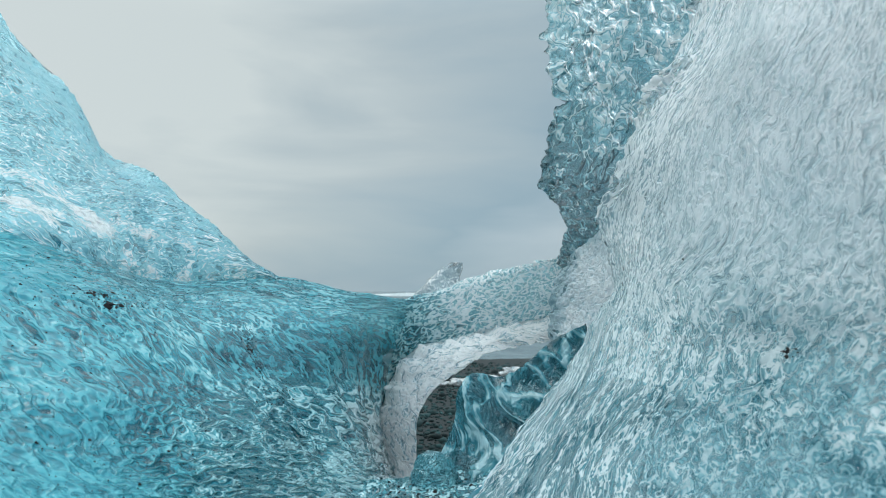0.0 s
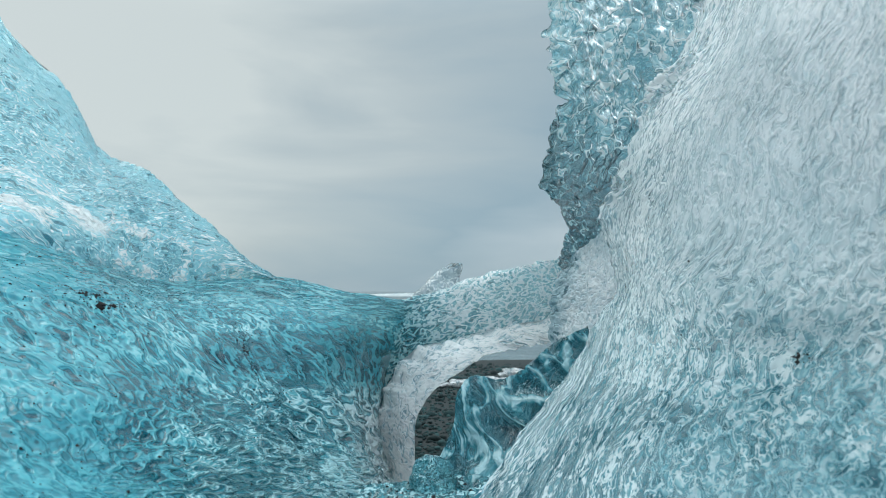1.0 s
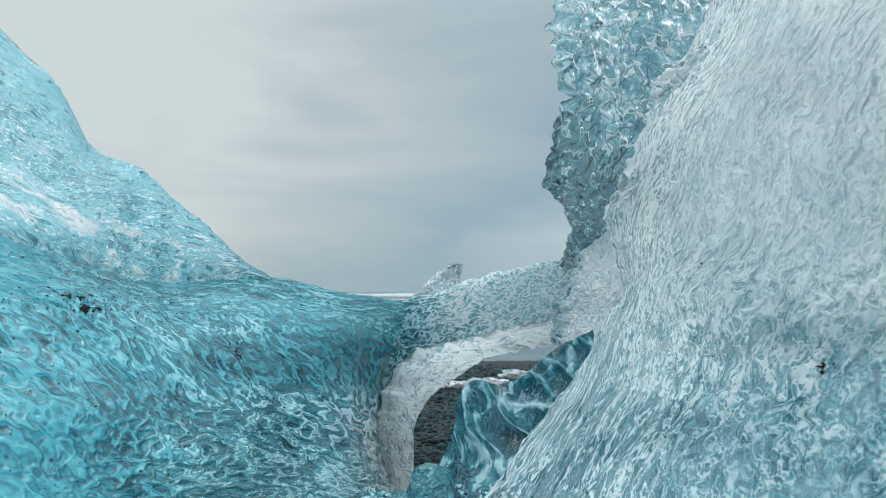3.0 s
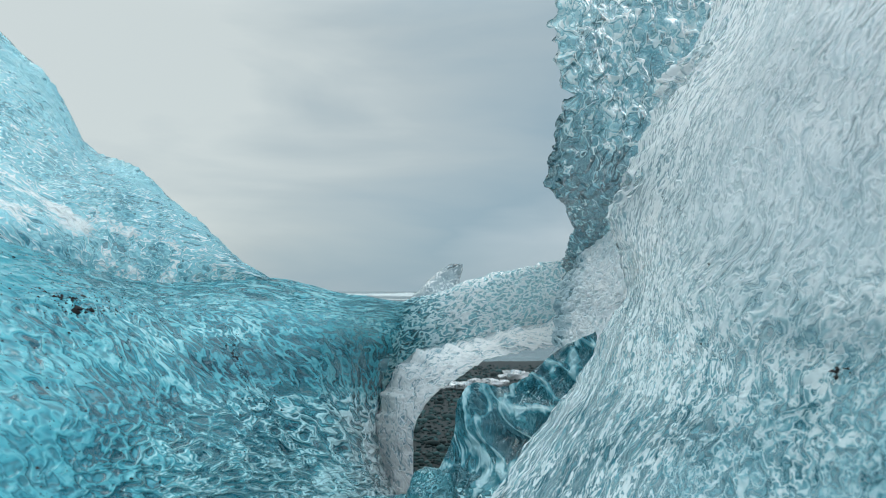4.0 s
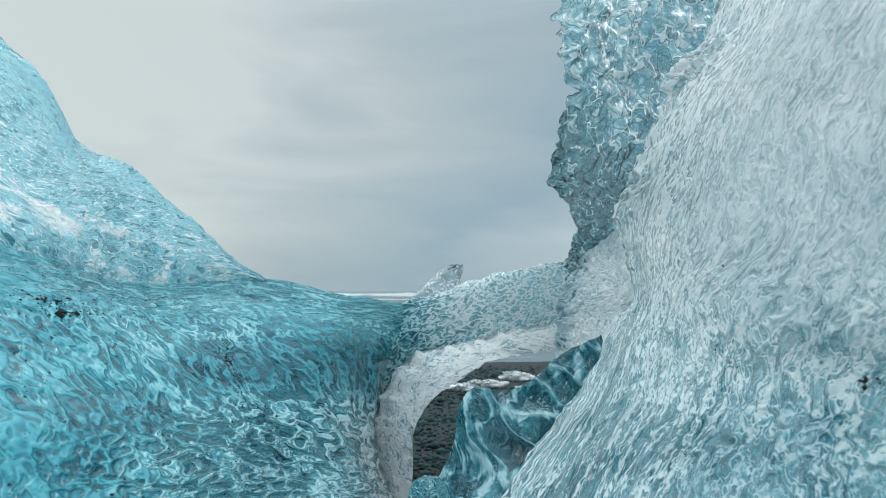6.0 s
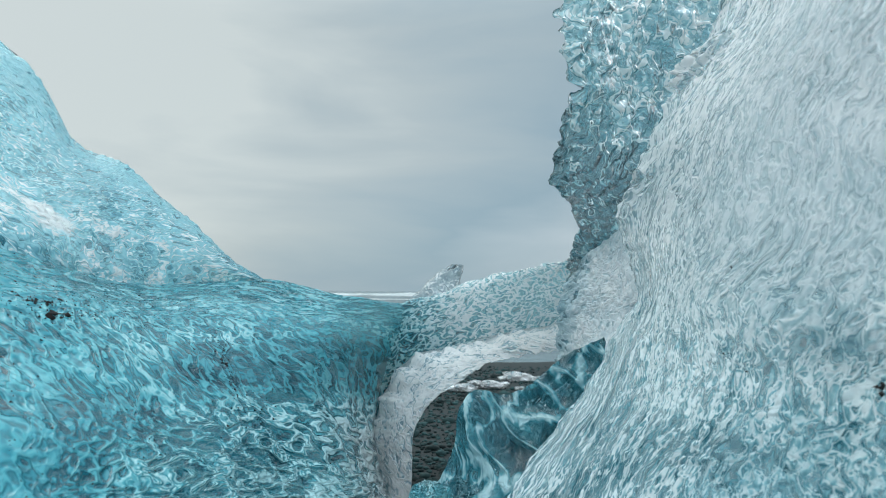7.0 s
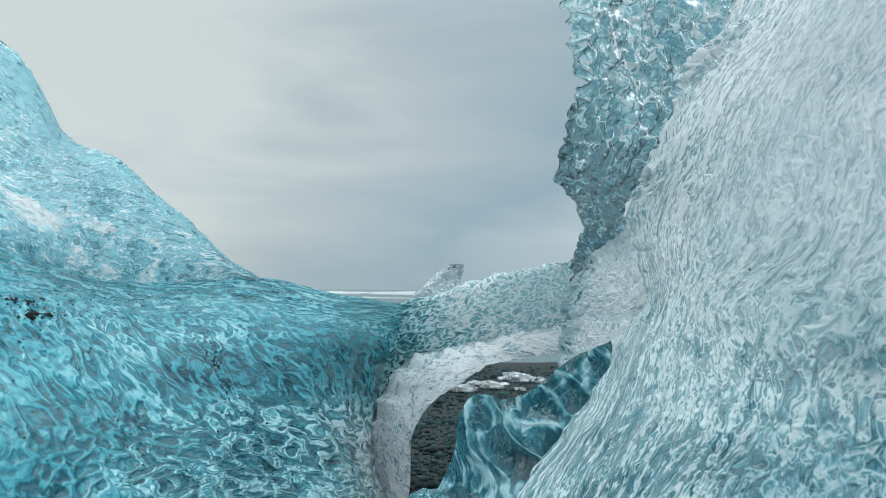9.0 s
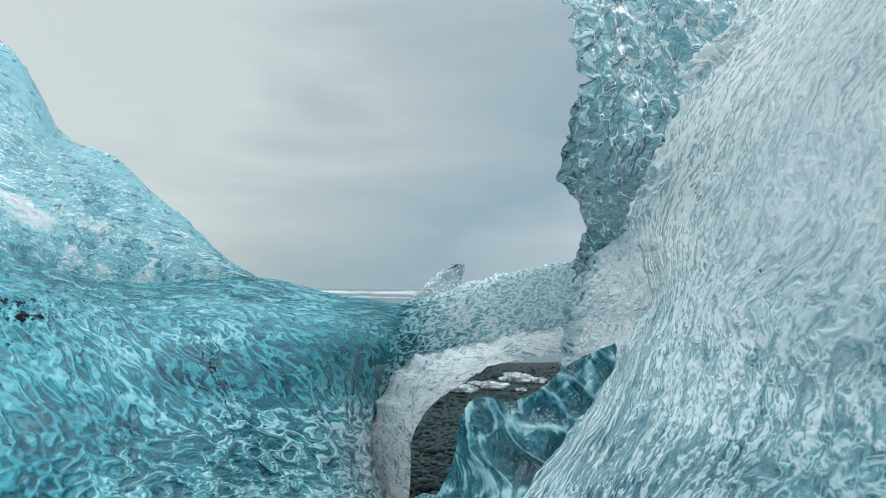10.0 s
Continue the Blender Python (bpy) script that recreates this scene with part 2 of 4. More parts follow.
def stony(name, dark, light, scale, rough=0.75):
    m, t, out = material(name)
    place = mapped(t, (1, 1, 1))
    info = t.nodes.new("ShaderNodeNewGeometry")
    speck = node(t, "ShaderNodeTexNoise", Scale=scale, Detail=5.0, Roughness=0.65)
    link(t, place, "Vector", speck, "Vector")
    mix = t.nodes.new("ShaderNodeMath")
    mix.operation = "MULTIPLY_ADD"
    mix.inputs[1].default_value = 0.6
    half = t.nodes.new("ShaderNodeMath")
    half.operation = "MULTIPLY"
    half.inputs[1].default_value = 0.45
    link(t, speck, "Fac", half, 0)
    link(t, info, "Random Per Island", mix, 0)
    link(t, half, "Value", mix, 2)
    colour = ramp(t, [(0.2, dark), (0.6, tuple((a + b) / 2.6 for a, b in zip(dark, light))), (0.95, light)], "LINEAR")
    link(t, mix, "Value", colour, "Fac")
    bump = node(t, "ShaderNodeBump", Strength=0.7, Distance=0.004)
    link(t, speck, "Fac", bump, "Height")
    body = node(t, "ShaderNodeBsdfPrincipled", Roughness=rough)
    body.inputs["Specular IOR Level"].default_value = 0.25
    link(t, colour, "Color", body, "Base Color")
    link(t, bump, "Normal", body, "Normal")
    link(t, body, "BSDF", out, "Surface")
    return m


GRAVEL = stony("black_gravel", (0.003, 0.007, 0.008), (0.020, 0.036, 0.040), 40.0)
PEBBLE = stony("basalt_pebbles", (0.003, 0.008, 0.009), (0.042, 0.105, 0.11), 70.0, 0.85)
GRIT = stony("black_grit", (0.004, 0.004, 0.005), (0.02, 0.02, 0.022), 90.0, 0.7)

SEA, t_, out_ = material("grey_sea_water")
place_ = mapped(t_, (0.6, 2.2, 1))
swell_ = node(t_, "ShaderNodeTexNoise", Scale=1.2, Detail=6.0, Roughness=0.6)
link(t_, place_, "Vector", swell_, "Vector")
bump_ = node(t_, "ShaderNodeBump", Strength=1.0, Distance=0.3)
link(t_, swell_, "Fac", bump_, "Height")
tone_ = ramp(t_, [(0.3, (0.04, 0.08, 0.095)), (0.7, (0.13, 0.19, 0.21))], "LINEAR")
link(t_, swell_, "Fac", tone_, "Fac")
body_ = node(t_, "ShaderNodeBsdfPrincipled", Roughness=0.22, IOR=1.33)
link(t_, tone_, "Color", body_, "Base Color")
link(t_, bump_, "Normal", body_, "Normal")
link(t_, body_, "BSDF", out_, "Surface")

FOAM, t_, out_ = material("white_foam")
place_ = mapped(t_, (0.4, 1, 2.5))
froth_ = node(t_, "ShaderNodeTexNoise", Scale=3.0, Detail=8.0, Roughness=0.7)
link(t_, place_, "Vector", froth_, "Vector")
tone_ = ramp(t_, [(0.3, (0.30, 0.37, 0.39)), (0.65, (0.66, 0.70, 0.70))], "LINEAR")
link(t_, froth_, "Fac", tone_, "Fac")
body_ = node(t_, "ShaderNodeBsdfPrincipled", Roughness=0.8)
link(t_, tone_, "Color", body_, "Base Color")
link(t_, body_, "BSDF", out_, "Surface")

# ---- noise and surfaces ----
_rng = np.random.default_rng(7)
_perm = _rng.permutation(256)
_grad = _rng.normal(size=(256, 3))
_grad /= np.linalg.norm(_grad, axis=1)[:, None]


def perlin(p):
    """Smooth noise of points (..., 3), about -0.7 to 0.7."""
    p = np.asarray(p, float)
    i = np.floor(p).astype(int)
    f = p - i
    u = f * f * f * (f * (f * 6 - 15) + 10)
    total = 0.0
    for dx in (0, 1):
        for dy in (0, 1):
            for dz in (0, 1):
                h = _perm[(_perm[(_perm[(i[..., 0] + dx) % 256] + i[..., 1] + dy) % 256] + i[..., 2] + dz) % 256]
                d = (_grad[h] * (f - (dx, dy, dz))).sum(-1)
                wx = u[..., 0] if dx else 1 - u[..., 0]
                wy = u[..., 1] if dy else 1 - u[..., 1]
                wz = u[..., 2] if dz else 1 - u[..., 2]
                total = total + d * wx * wy * wz
    return total


def fbm(p, octaves=3):
    return sum(perlin(p * 2 ** k + 17.3 * k) * 0.5 ** k for k in range(octaves))


def ridges(p):
    """Sharp crests between rounded cups, 0 to 1."""
    return 1 - np.minimum(1, np.abs(perlin(p)) * 2.4)


def spline(points, s):
    """Catmull-Rom through points (n, ...), at s from 0 to 1."""
    p = np.asarray(points, float)
    n = len(p)
    p = np.concatenate([2 * p[:1] - p[1:2], p, 2 * p[-1:] - p[-2:-1]])
    x = np.clip(np.asarray(s) * (n - 1), 0, n - 1 - 1e-9)
    k = x.astype(int)
    f = (x - k).reshape((-1,) + (1,) * (p.ndim - 1))
    a, b, c, d = p[k], p[k + 1], p[k + 2], p[k + 3]
    return 0.5 * (2 * b + (c - a) * f + (2 * a - 5 * b + 4 * c - d) * f ** 2 + (3 * b - a - 3 * c + d) * f ** 3)


def sheet(net, nv, nu):
    """A smooth grid (nv, nu, 3) through a net of rows."""
    rows = spline(np.asarray(net, float), np.linspace(0, 1, nv))
    return spline(rows.transpose(1, 0, 2), np.linspace(0, 1, nu)).transpose(1, 0, 2)


def normals(g):
    du = np.gradient(g, axis=1)
    dv = np.gradient(g, axis=0)
    n = np.cross(du, dv)
    return n / (np.linalg.norm(n, axis=2, keepdims=True) + 1e-12)


def mesh_from(name, verts, faces, smooth=True):
    me = bpy.data.meshes.new(name)
    me.from_pydata(verts.tolist(), [], faces.tolist())
    if smooth:
        me.shade_smooth()
    me.update()
    return me


def grid_faces(nv, nu, offset=0, flip=False, wrap=False):
    i = np.arange(nv - 1)[:, None] * nu
    j = np.arange(nu if wrap else nu - 1)[None, :]
    k = (j + 1) % nu
    a, b, c, d = i + j, i + k, i + nu + k, i + nu + j
    f = np.stack([a, b, c, d], -1).reshape(-1, 4) + offset
    return f[:, ::-1] if flip else f


def marks(me, **fields):
    """Fields of a mesh's points: numbers, or places of three numbers."""
    for key, value in fields.items():
        kind = "FLOAT_VECTOR" if value.ndim > 1 and value.shape[-1] == 3 else "FLOAT"
        me.attributes.new(key, kind, "POINT").data.foreach_set("vector" if kind == "FLOAT_VECTOR" else "value", value.ravel().astype(np.float32))


def laid_out(g, shear=0.0):
    """Metres along the rows and the columns of a grid, counted from its middle row and column."""
    u, v = arc(g)
    u = u - u[:, u.shape[1] // 2][:, None]
    v = v - v[v.shape[0] // 2][None, :]
    return np.stack([u + shear * v, v, 0 * u], -1).reshape(-1, 3)


def stretched(g, longer, shear=0.0):
    """As laid_out(), but by the mean spacing of the columns and rows, with forms that grow longer along the rows as longer (one number a column) says."""
    u, v = arc(g)
    u = np.cumsum(np.diff(u.mean(0), prepend=0.0) / longer)[None, :] + 0 * v
    v = v.mean(1)[:, None] + 0 * u
    return np.stack([u + shear * v, v, 0 * u], -1).reshape(-1, 3)


def solid(name, front, back, shear=0.0, even=None, **fields):
    """One closed body between two grids of the same size. fields: what is known of the places of the fore side, 0 to 1 ("milk" and "pale" of both sides). even: the fore side before its relief, from which the melt takes its way, or that way itself."""
    nv, nu = front.shape[:2]
    n = nv * nu
    ring = np.concatenate([np.arange(nu), nu - 1 + nu * np.arange(1, nv), (nv - 1) * nu + np.arange(nu - 2, -1, -1), nu * np.arange(nv - 2, 0, -1)])
    nxt = np.roll(ring, -1)
    rim = np.stack([ring, ring + n, nxt + n, nxt], -1)
    faces = np.concatenate([grid_faces(nv, nu), grid_faces(nv, nu, n, True), rim])
    me = mesh_from(name, np.concatenate([front.reshape(-1, 3), back.reshape(-1, 3)]), faces)
    me["fore"] = (nv - 1) * (nu - 1)
    way = even if even is not None and even.ndim == 2 else laid_out(front if even is None else even, shear)
    both = {key: np.concatenate([v.ravel(), v.ravel() if key in ("milk", "pale", "calm", "other") else np.zeros(n)]) for key, v in fields.items()}
    marks(me, lay=np.concatenate([way, way + (0.31, 0.17, 0.5)]), **both)
    bm = bmesh.new()
    bm.from_mesh(me)
    bmesh.ops.recalc_face_normals(bm, faces=bm.faces)
    bm.to_mesh(me)
    bm.free()
    return me


def part(name, me, mat, parent, label="", inner=None):
    """A mesh under a thing. inner: the ice of the far half of a solid()."""
    ob = new(name, me)
    me.materials.append(mat)
    if inner:
        me.materials.append(inner)
        kinds = np.zeros(len(me.polygons), dtype=np.int32)
        kinds[me["fore"]:] = 1
        me.polygons.foreach_set("material_index", kinds)
    ob.parent = parent
    return tagged(ob, label)


def axis_turn(p, turn):
    return p @ np.array(Euler([radians(a) for a in turn]).to_matrix())


def relief(g, size, stretch, turn, low, cups, small=0.0):
    """Moves a grid along its normals: slow swells, cupped ripples with crests, and fine unevenness."""
    q = axis_turn(g, turn) * np.array(stretch)
    q = q + 0.25 * size * np.stack([fbm(q / size * 0.5 + 3.1, 2), fbm(q / size * 0.5 + 9.7, 2), fbm(q / size * 0.5 + 21.3, 2)], -1)
    h = low * fbm(g / (size * 5), 2) + cups * (ridges(q / size) - 0.5) + 0.5 * cups * (ridges(q / size * 2.1 + 5.5) - 0.5)
    if small:
        h = h + small * (ridges(q / size * 5.3 + 1.7) - 0.5)
    return g + normals(g) * h[..., None]


def arc(g):
    """How far along the rows and the columns each place of a grid lies, in metres."""
    u = np.cumsum(np.linalg.norm(np.diff(g, axis=1, prepend=g[:, :1]), axis=2), axis=1)
    v = np.cumsum(np.linalg.norm(np.diff(g, axis=0, prepend=g[:1]), axis=2), axis=0)
    return u, v


def strands(g, width, length, shear=0.0, wander=0.6, seed=0.0):
    """Melt ripples that run along a grid's columns: crests between long cups, -0.5 to 0.5."""
    u, v = arc(g)
    u = u + shear * v
    w = np.stack([u / length, v / length, 0 * u + seed], -1)
    u = u + wander * width * 2.2 * fbm(w * 1.6, 2)
    v = v + wander * length * 0.6 * fbm(w * 1.6 + 7.7, 2)
    q = np.stack([u / width, v / length, 0 * u + seed], -1)
    return 0.84 * ridges(q) + 0.16 * ridges(q * 2.07 + 4.4) - 0.5


def flow(g, way, width, length, wander=0.6, seed=0.0):
    """Melt ripples that run one way through space: crests between long cups, -0.5 to 0.5."""
    a = np.array(Vector(way).normalized())
    b = np.array(Vector(way).orthogonal().normalized())
    c = np.cross(a, b)
    q = np.stack([g @ b, g @ c, g @ a], -1)
    w = q / length * 1.3 + seed
    q = q + wander * np.stack([fbm(w, 2) * width * 2.5, fbm(w + 7.7, 2) * width * 2.5, fbm(w + 3.3, 2) * length * 0.6], -1)
    q = q / np.array([width, width, length]) + seed
    return 0.84 * ridges(q) + 0.16 * ridges(q * 2.07 + 4.4) - 0.5


def raised(g, h):
    return g + normals(g) * h[..., None]


def swell(g, size, seed=0.0):
    return fbm(g / size + seed, 2)


def smooth(x, a, b):
    t = np.clip((x - a) / (b - a), 0, 1)
    return t * t * (3 - 2 * t)


# ---- the iceberg's forms: rows of control places in metres ----
BANK = [None] * 6
BANK[0] = [(-0.415, 0.511, 0.48), (-0.348, 0.592, 0.453), (-0.295, 0.674, 0.426), (-0.235, 0.817, 0.378), (-0.172, 1.021, 0.31), (-0.1, 1.277, 0.226), (-0.027, 1.481, 0.158)]
BANK[1] = [(-0.498, 0.609, 0.52), (-0.421, 0.71, 0.498), (-0.358, 0.811, 0.476), (-0.279, 1.014, 0.433), (-0.249, 1.471, 0.324), (-0.193, 1.776, 0.243), (-0.167, 2.64, 0.026)]
BANK[2] = [(-0.623, 0.757, 0.55), (-0.499, 0.838, 0.54), (-0.403, 0.959, 0.524), (-0.359, 1.232, 0.483), (-0.337, 1.564, 0.444), (-0.275, 1.969, 0.376), (-0.196, 2.687, 0.256)]
BANK[3] = [(-0.706, 0.853, 0.622), (-0.589, 0.985, 0.595), (-0.492, 1.106, 0.579), (-0.448, 1.387, 0.562), (-0.396, 1.709, 0.535), (-0.305, 2.062, 0.503), (-0.149, 2.717, 0.436)]
BANK[4] = [(-0.789, 0.949, 0.698), (-0.691, 1.15, 0.682), (-0.579, 1.252, 0.651), (-0.557, 1.604, 0.627), (-0.469, 1.955, 0.615), (-0.307, 2.188, 0.582), (-0.097, 2.751, 0.541)]
BANK[5] = [(-0.914, 1.096, 0.756), (-0.781, 1.296, 0.756), (-0.723, 1.418, 0.733), (-0.686, 1.851, 0.684), (-0.501, 2.201, 0.694), (-0.299, 2.384, 0.647), (-0.089, 2.767, 0.612)]
SLOPE = [None] * 3
SLOPE[0] = [(-1.508, 1.936, 1.823), (-1.294, 1.952, 1.547), (-1.167, 1.983, 1.347), (-1.043, 2.021, 1.209), (-0.987, 2.13, 1.063), (-0.847, 2.134, 0.993), (-0.723, 2.14, 0.887), (-0.589, 2.167, 0.765), (-0.492, 2.2, 0.686)]
SLOPE[1] = [(-1.244, 1.626, 1.112), (-1.067, 1.63, 1.049), (-0.947, 1.643, 0.988), (-0.845, 1.648, 0.912), (-0.765, 1.67, 0.864), (-0.721, 1.822, 0.834), (-0.664, 1.945, 0.794), (-0.564, 2.049, 0.73), (-0.492, 2.171, 0.684)]
SLOPE[2] = [(-0.92, 1.216, 0.759), (-0.815, 1.257, 0.743), (-0.741, 1.297, 0.736), (-0.692, 1.358, 0.719), (-0.671, 1.5, 0.692), (-0.664, 1.722, 0.671), (-0.64, 1.883, 0.659), (-0.572, 2.053, 0.66), (-0.5, 2.182, 0.677)]
WALL = [None] * 9
WALL[0] = [(0.524, 1.313, 1.338), (0.49, 1.118, 1.236), (0.414, 0.826, 1.083), (0.369, 0.603, 0.966), (0.37, 0.486, 0.905)]
WALL[1] = [(0.47, 1.374, 1.139), (0.428, 1.129, 1.051), (0.356, 0.834, 0.947), (0.363, 0.667, 0.887), (0.379, 0.53, 0.839)]
WALL[2] = [(0.383, 1.454, 0.975), (0.379, 1.236, 0.927), (0.372, 0.989, 0.869), (0.38, 0.772, 0.815), (0.391, 0.564, 0.77)]
WALL[3] = [(0.328, 1.544, 0.8), (0.361, 1.395, 0.785), (0.356, 1.016, 0.742), (0.385, 0.828, 0.711), (0.403, 0.598, 0.694)]
WALL[4] = [(0.337, 1.461, 0.679), (0.33, 1.321, 0.671), (0.335, 1.112, 0.655), (0.37, 0.842, 0.641), (0.411, 0.622, 0.639)]
WALL[5] = [(0.284, 1.426, 0.589), (0.29, 1.306, 0.587), (0.318, 1.056, 0.583), (0.368, 0.885, 0.587), (0.413, 0.634, 0.6)]
WALL[6] = [(0.218, 1.392, 0.488), (0.24, 1.261, 0.493), (0.281, 1.009, 0.525), (0.344, 0.878, 0.528), (0.397, 0.627, 0.553)]
WALL[7] = [(0.116, 1.318, 0.378), (0.162, 1.217, 0.394), (0.235, 1.014, 0.441), (0.312, 0.832, 0.472), (0.363, 0.589, 0.515)]
WALL[8] = [(-0.004, 1.224, 0.27), (0.069, 1.071, 0.31), (0.167, 0.868, 0.368), (0.25, 0.715, 0.418), (0.297, 0.511, 0.473)]
COLUMN = [None] * 8
COLUMN[0] = [(0.197, 1.504, 1.499), (0.286, 1.533, 1.516), (0.438, 1.649, 1.582), (0.753, 1.746, 1.636)]
COLUMN[1] = [(0.219, 1.547, 1.274), (0.302, 1.566, 1.282), (0.438, 1.664, 1.321), (0.753, 1.762, 1.361)]
COLUMN[2] = [(0.234, 1.575, 1.123), (0.305, 1.595, 1.129), (0.43, 1.694, 1.158), (0.698, 1.772, 1.182)]
COLUMN[3] = [(0.238, 1.632, 1.011), (0.308, 1.652, 1.016), (0.41, 1.731, 1.033), (0.615, 1.78, 1.044)]
COLUMN[4] = [(0.241, 1.699, 0.894), (0.303, 1.739, 0.899), (0.381, 1.788, 0.906), (0.547, 1.838, 0.914)]
COLUMN[5] = [(0.323, 1.943, 0.831), (0.36, 1.943, 0.831), (0.412, 1.943, 0.831), (0.547, 1.943, 0.831)]
COLUMN[6] = [(0.343, 2.168, 0.743), (0.384, 2.169, 0.735), (0.455, 2.149, 0.726), (0.557, 2.099, 0.724)]
COLUMN[7] = [(0.422, 2.555, 0.643), (0.471, 2.555, 0.643), (0.529, 2.505, 0.643), (0.65, 2.454, 0.643)]
ARCH_HOLE = [None] * 1
ARCH_HOLE[0] = [(-0.092, 2.496, -0.079), (-0.089, 2.505, 0.114), (-0.08, 2.508, 0.244), (-0.027, 2.523, 0.327), (0.06, 2.539, 0.388), (0.148, 2.556, 0.441), (0.255, 2.555, 0.472), (0.347, 2.513, 0.49), (0.438, 2.435, 0.458), (0.517, 2.426, 0.276), (0.544, 2.445, -0.064)]
ARCH_RIM = [None] * 1
ARCH_RIM[0] = [(-0.184, 2.598, -0.109), (-0.204, 2.596, 0.094), (-0.217, 2.6, 0.21), (-0.187, 2.623, 0.334), (-0.099, 2.656, 0.446), (0.033, 2.694, 0.478), (0.175, 2.672, 0.52), (0.321, 2.61, 0.553), (0.475, 2.43, 0.55), (0.583, 2.216, 0.442), (0.631, 2.292, -0.019)]
ARCH_TOP = [None] * 1
ARCH_TOP[0] = [(-0.276, 2.547, -0.094), (-0.345, 2.485, 0.118), (-0.345, 2.474, 0.306), (-0.295, 2.513, 0.49), (-0.161, 2.667, 0.606), (-0.019, 2.745, 0.65), (0.137, 2.701, 0.704), (0.28, 2.499, 0.738), (0.39, 2.248, 0.755), (0.589, 2.099, 0.732), (0.702, 2.19, 0.01)]
FIN = [None] * 3
FIN[0] = [(-0.017, 1.573, 0.296), (0.02, 1.62, 0.352), (0.035, 1.635, 0.435), (0.064, 1.663, 0.468), (0.125, 1.633, 0.468), (0.177, 1.592, 0.494), (0.227, 1.559, 0.547), (0.289, 1.506, 0.586)]
FIN[1] = [(0.007, 1.523, 0.29), (0.054, 1.562, 0.316), (0.078, 1.559, 0.363), (0.114, 1.568, 0.385), (0.159, 1.547, 0.4), (0.202, 1.515, 0.428), (0.245, 1.493, 0.465), (0.284, 1.46, 0.513)]
FIN[2] = [(0.017, 1.444, 0.277), (0.073, 1.463, 0.293), (0.107, 1.472, 0.302), (0.14, 1.471, 0.324), (0.183, 1.46, 0.348), (0.219, 1.438, 0.374), (0.242, 1.416, 0.41), (0.288, 1.373, 0.459)]
SHELF = [None] * 4
SHELF[0] = [(-0.163, 0.971, 0.313), (-0.064, 1.021, 0.31), (0.012, 1.021, 0.31), (0.114, 0.97, 0.327)]
SHELF[1] = [(-0.183, 1.324, 0.268), (-0.084, 1.323, 0.283), (-0.004, 1.323, 0.288), (0.111, 1.272, 0.302)]
SHELF[2] = [(-0.177, 1.627, 0.229), (-0.078, 1.626, 0.241), (-0.005, 1.575, 0.268), (0.11, 1.523, 0.29)]
SHELF[3] = [(-0.185, 1.832, 0.149), (-0.086, 1.783, 0.136), (0.008, 1.731, 0.164), (0.134, 1.679, 0.191)]

# ---- ground, sea ----
def ground_height(x, y):
    return -0.012 * np.clip(y - 3.0, 0, None) * np.clip((y - 3) / 6, 0, 1) + 0.018 * fbm(np.stack([x * 1.3, y * 1.3, 0 * x], -1), 3) + 0.0 * x


gx = np.sinh(np.linspace(-7.2, 7.2, 221)) * 3.0
gy = np.sinh(np.linspace(-7.0, 7.4, 241)) * 3.0 + 3.0
gx, gy = np.meshgrid(gx, gy)
gz = ground_height(gx, gy)
gz = np.maximum(gz, -3.0)
ground = new("ground", mesh_from("ground", np.stack([gx, gy, gz], -1).reshape(-1, 3), grid_faces(*gx.shape)))
ground.data.materials.append(GRAVEL)
tagged(ground, "black volcanic gravel beach, damp", "beach", kind="structure")

sx, sy = np.meshgrid(np.sinh(np.linspace(-7, 7, 161)) * 4.0, 7.6 + 3000 * np.linspace(0, 1, 200) ** 3)
sy = sy + 0.5 * fbm(np.stack([sx * 0.25, 0 * sx, 0 * sx + 4], -1), 2) * (sy < 12)
sz = -0.045 + 0.02 * fbm(np.stack([sx * 0.3, sy * 0.8, 0 * sx], -1), 3) * np.clip((sy - 7.6) / 3, 0, 1)
sea = new("water", mesh_from("water", np.stack([sx, sy, sz], -1).reshape(-1, 3), grid_faces(*sx.shape)))
sea.data.materials.append(SEA)
tagged(sea, "grey-green sea under an overcast sky", "sea", kind="structure")


def surf(y, half, height, seed):
    """A breaking wave: a long foaming ridge."""
    n, k = 300, 14
    x = np.linspace(-half, half, n)[:, None] + np.zeros((1, k))
    a = np.linspace(0, math.pi, k)[None, :] + 0 * x
    top = height * (0.65 + 0.5 * fbm(np.stack([x * 0.12 + seed, a * 0.7, 0 * x], -1), 3)) * np.clip((half - np.abs(x)) / 8, 0, 1)
    p = np.stack([x, y - np.cos(a) * 0.8 + 0.4 * fbm(np.stack([x * 0.4, a, 0 * x + seed], -1), 2), top * np.sin(a) - 0.06], -1)
    ob = new("breaking_wave", mesh_from("breaking_wave", p.reshape(-1, 3), grid_faces(n, k)))
    ob.data.materials.append(FOAM)
    return tagged(ob, "white foaming surf breaking off the beach", "wave", "lines of surf", "stuff")


surf(112, 150, 0.55, 1.0)
surf(64, 80, 0.09, 5.0)

# ---- the iceberg ----
iceberg = new("iceberg")
tagged(iceberg, "melting blue and clear ice block with an arch, on black gravel", "ice block")

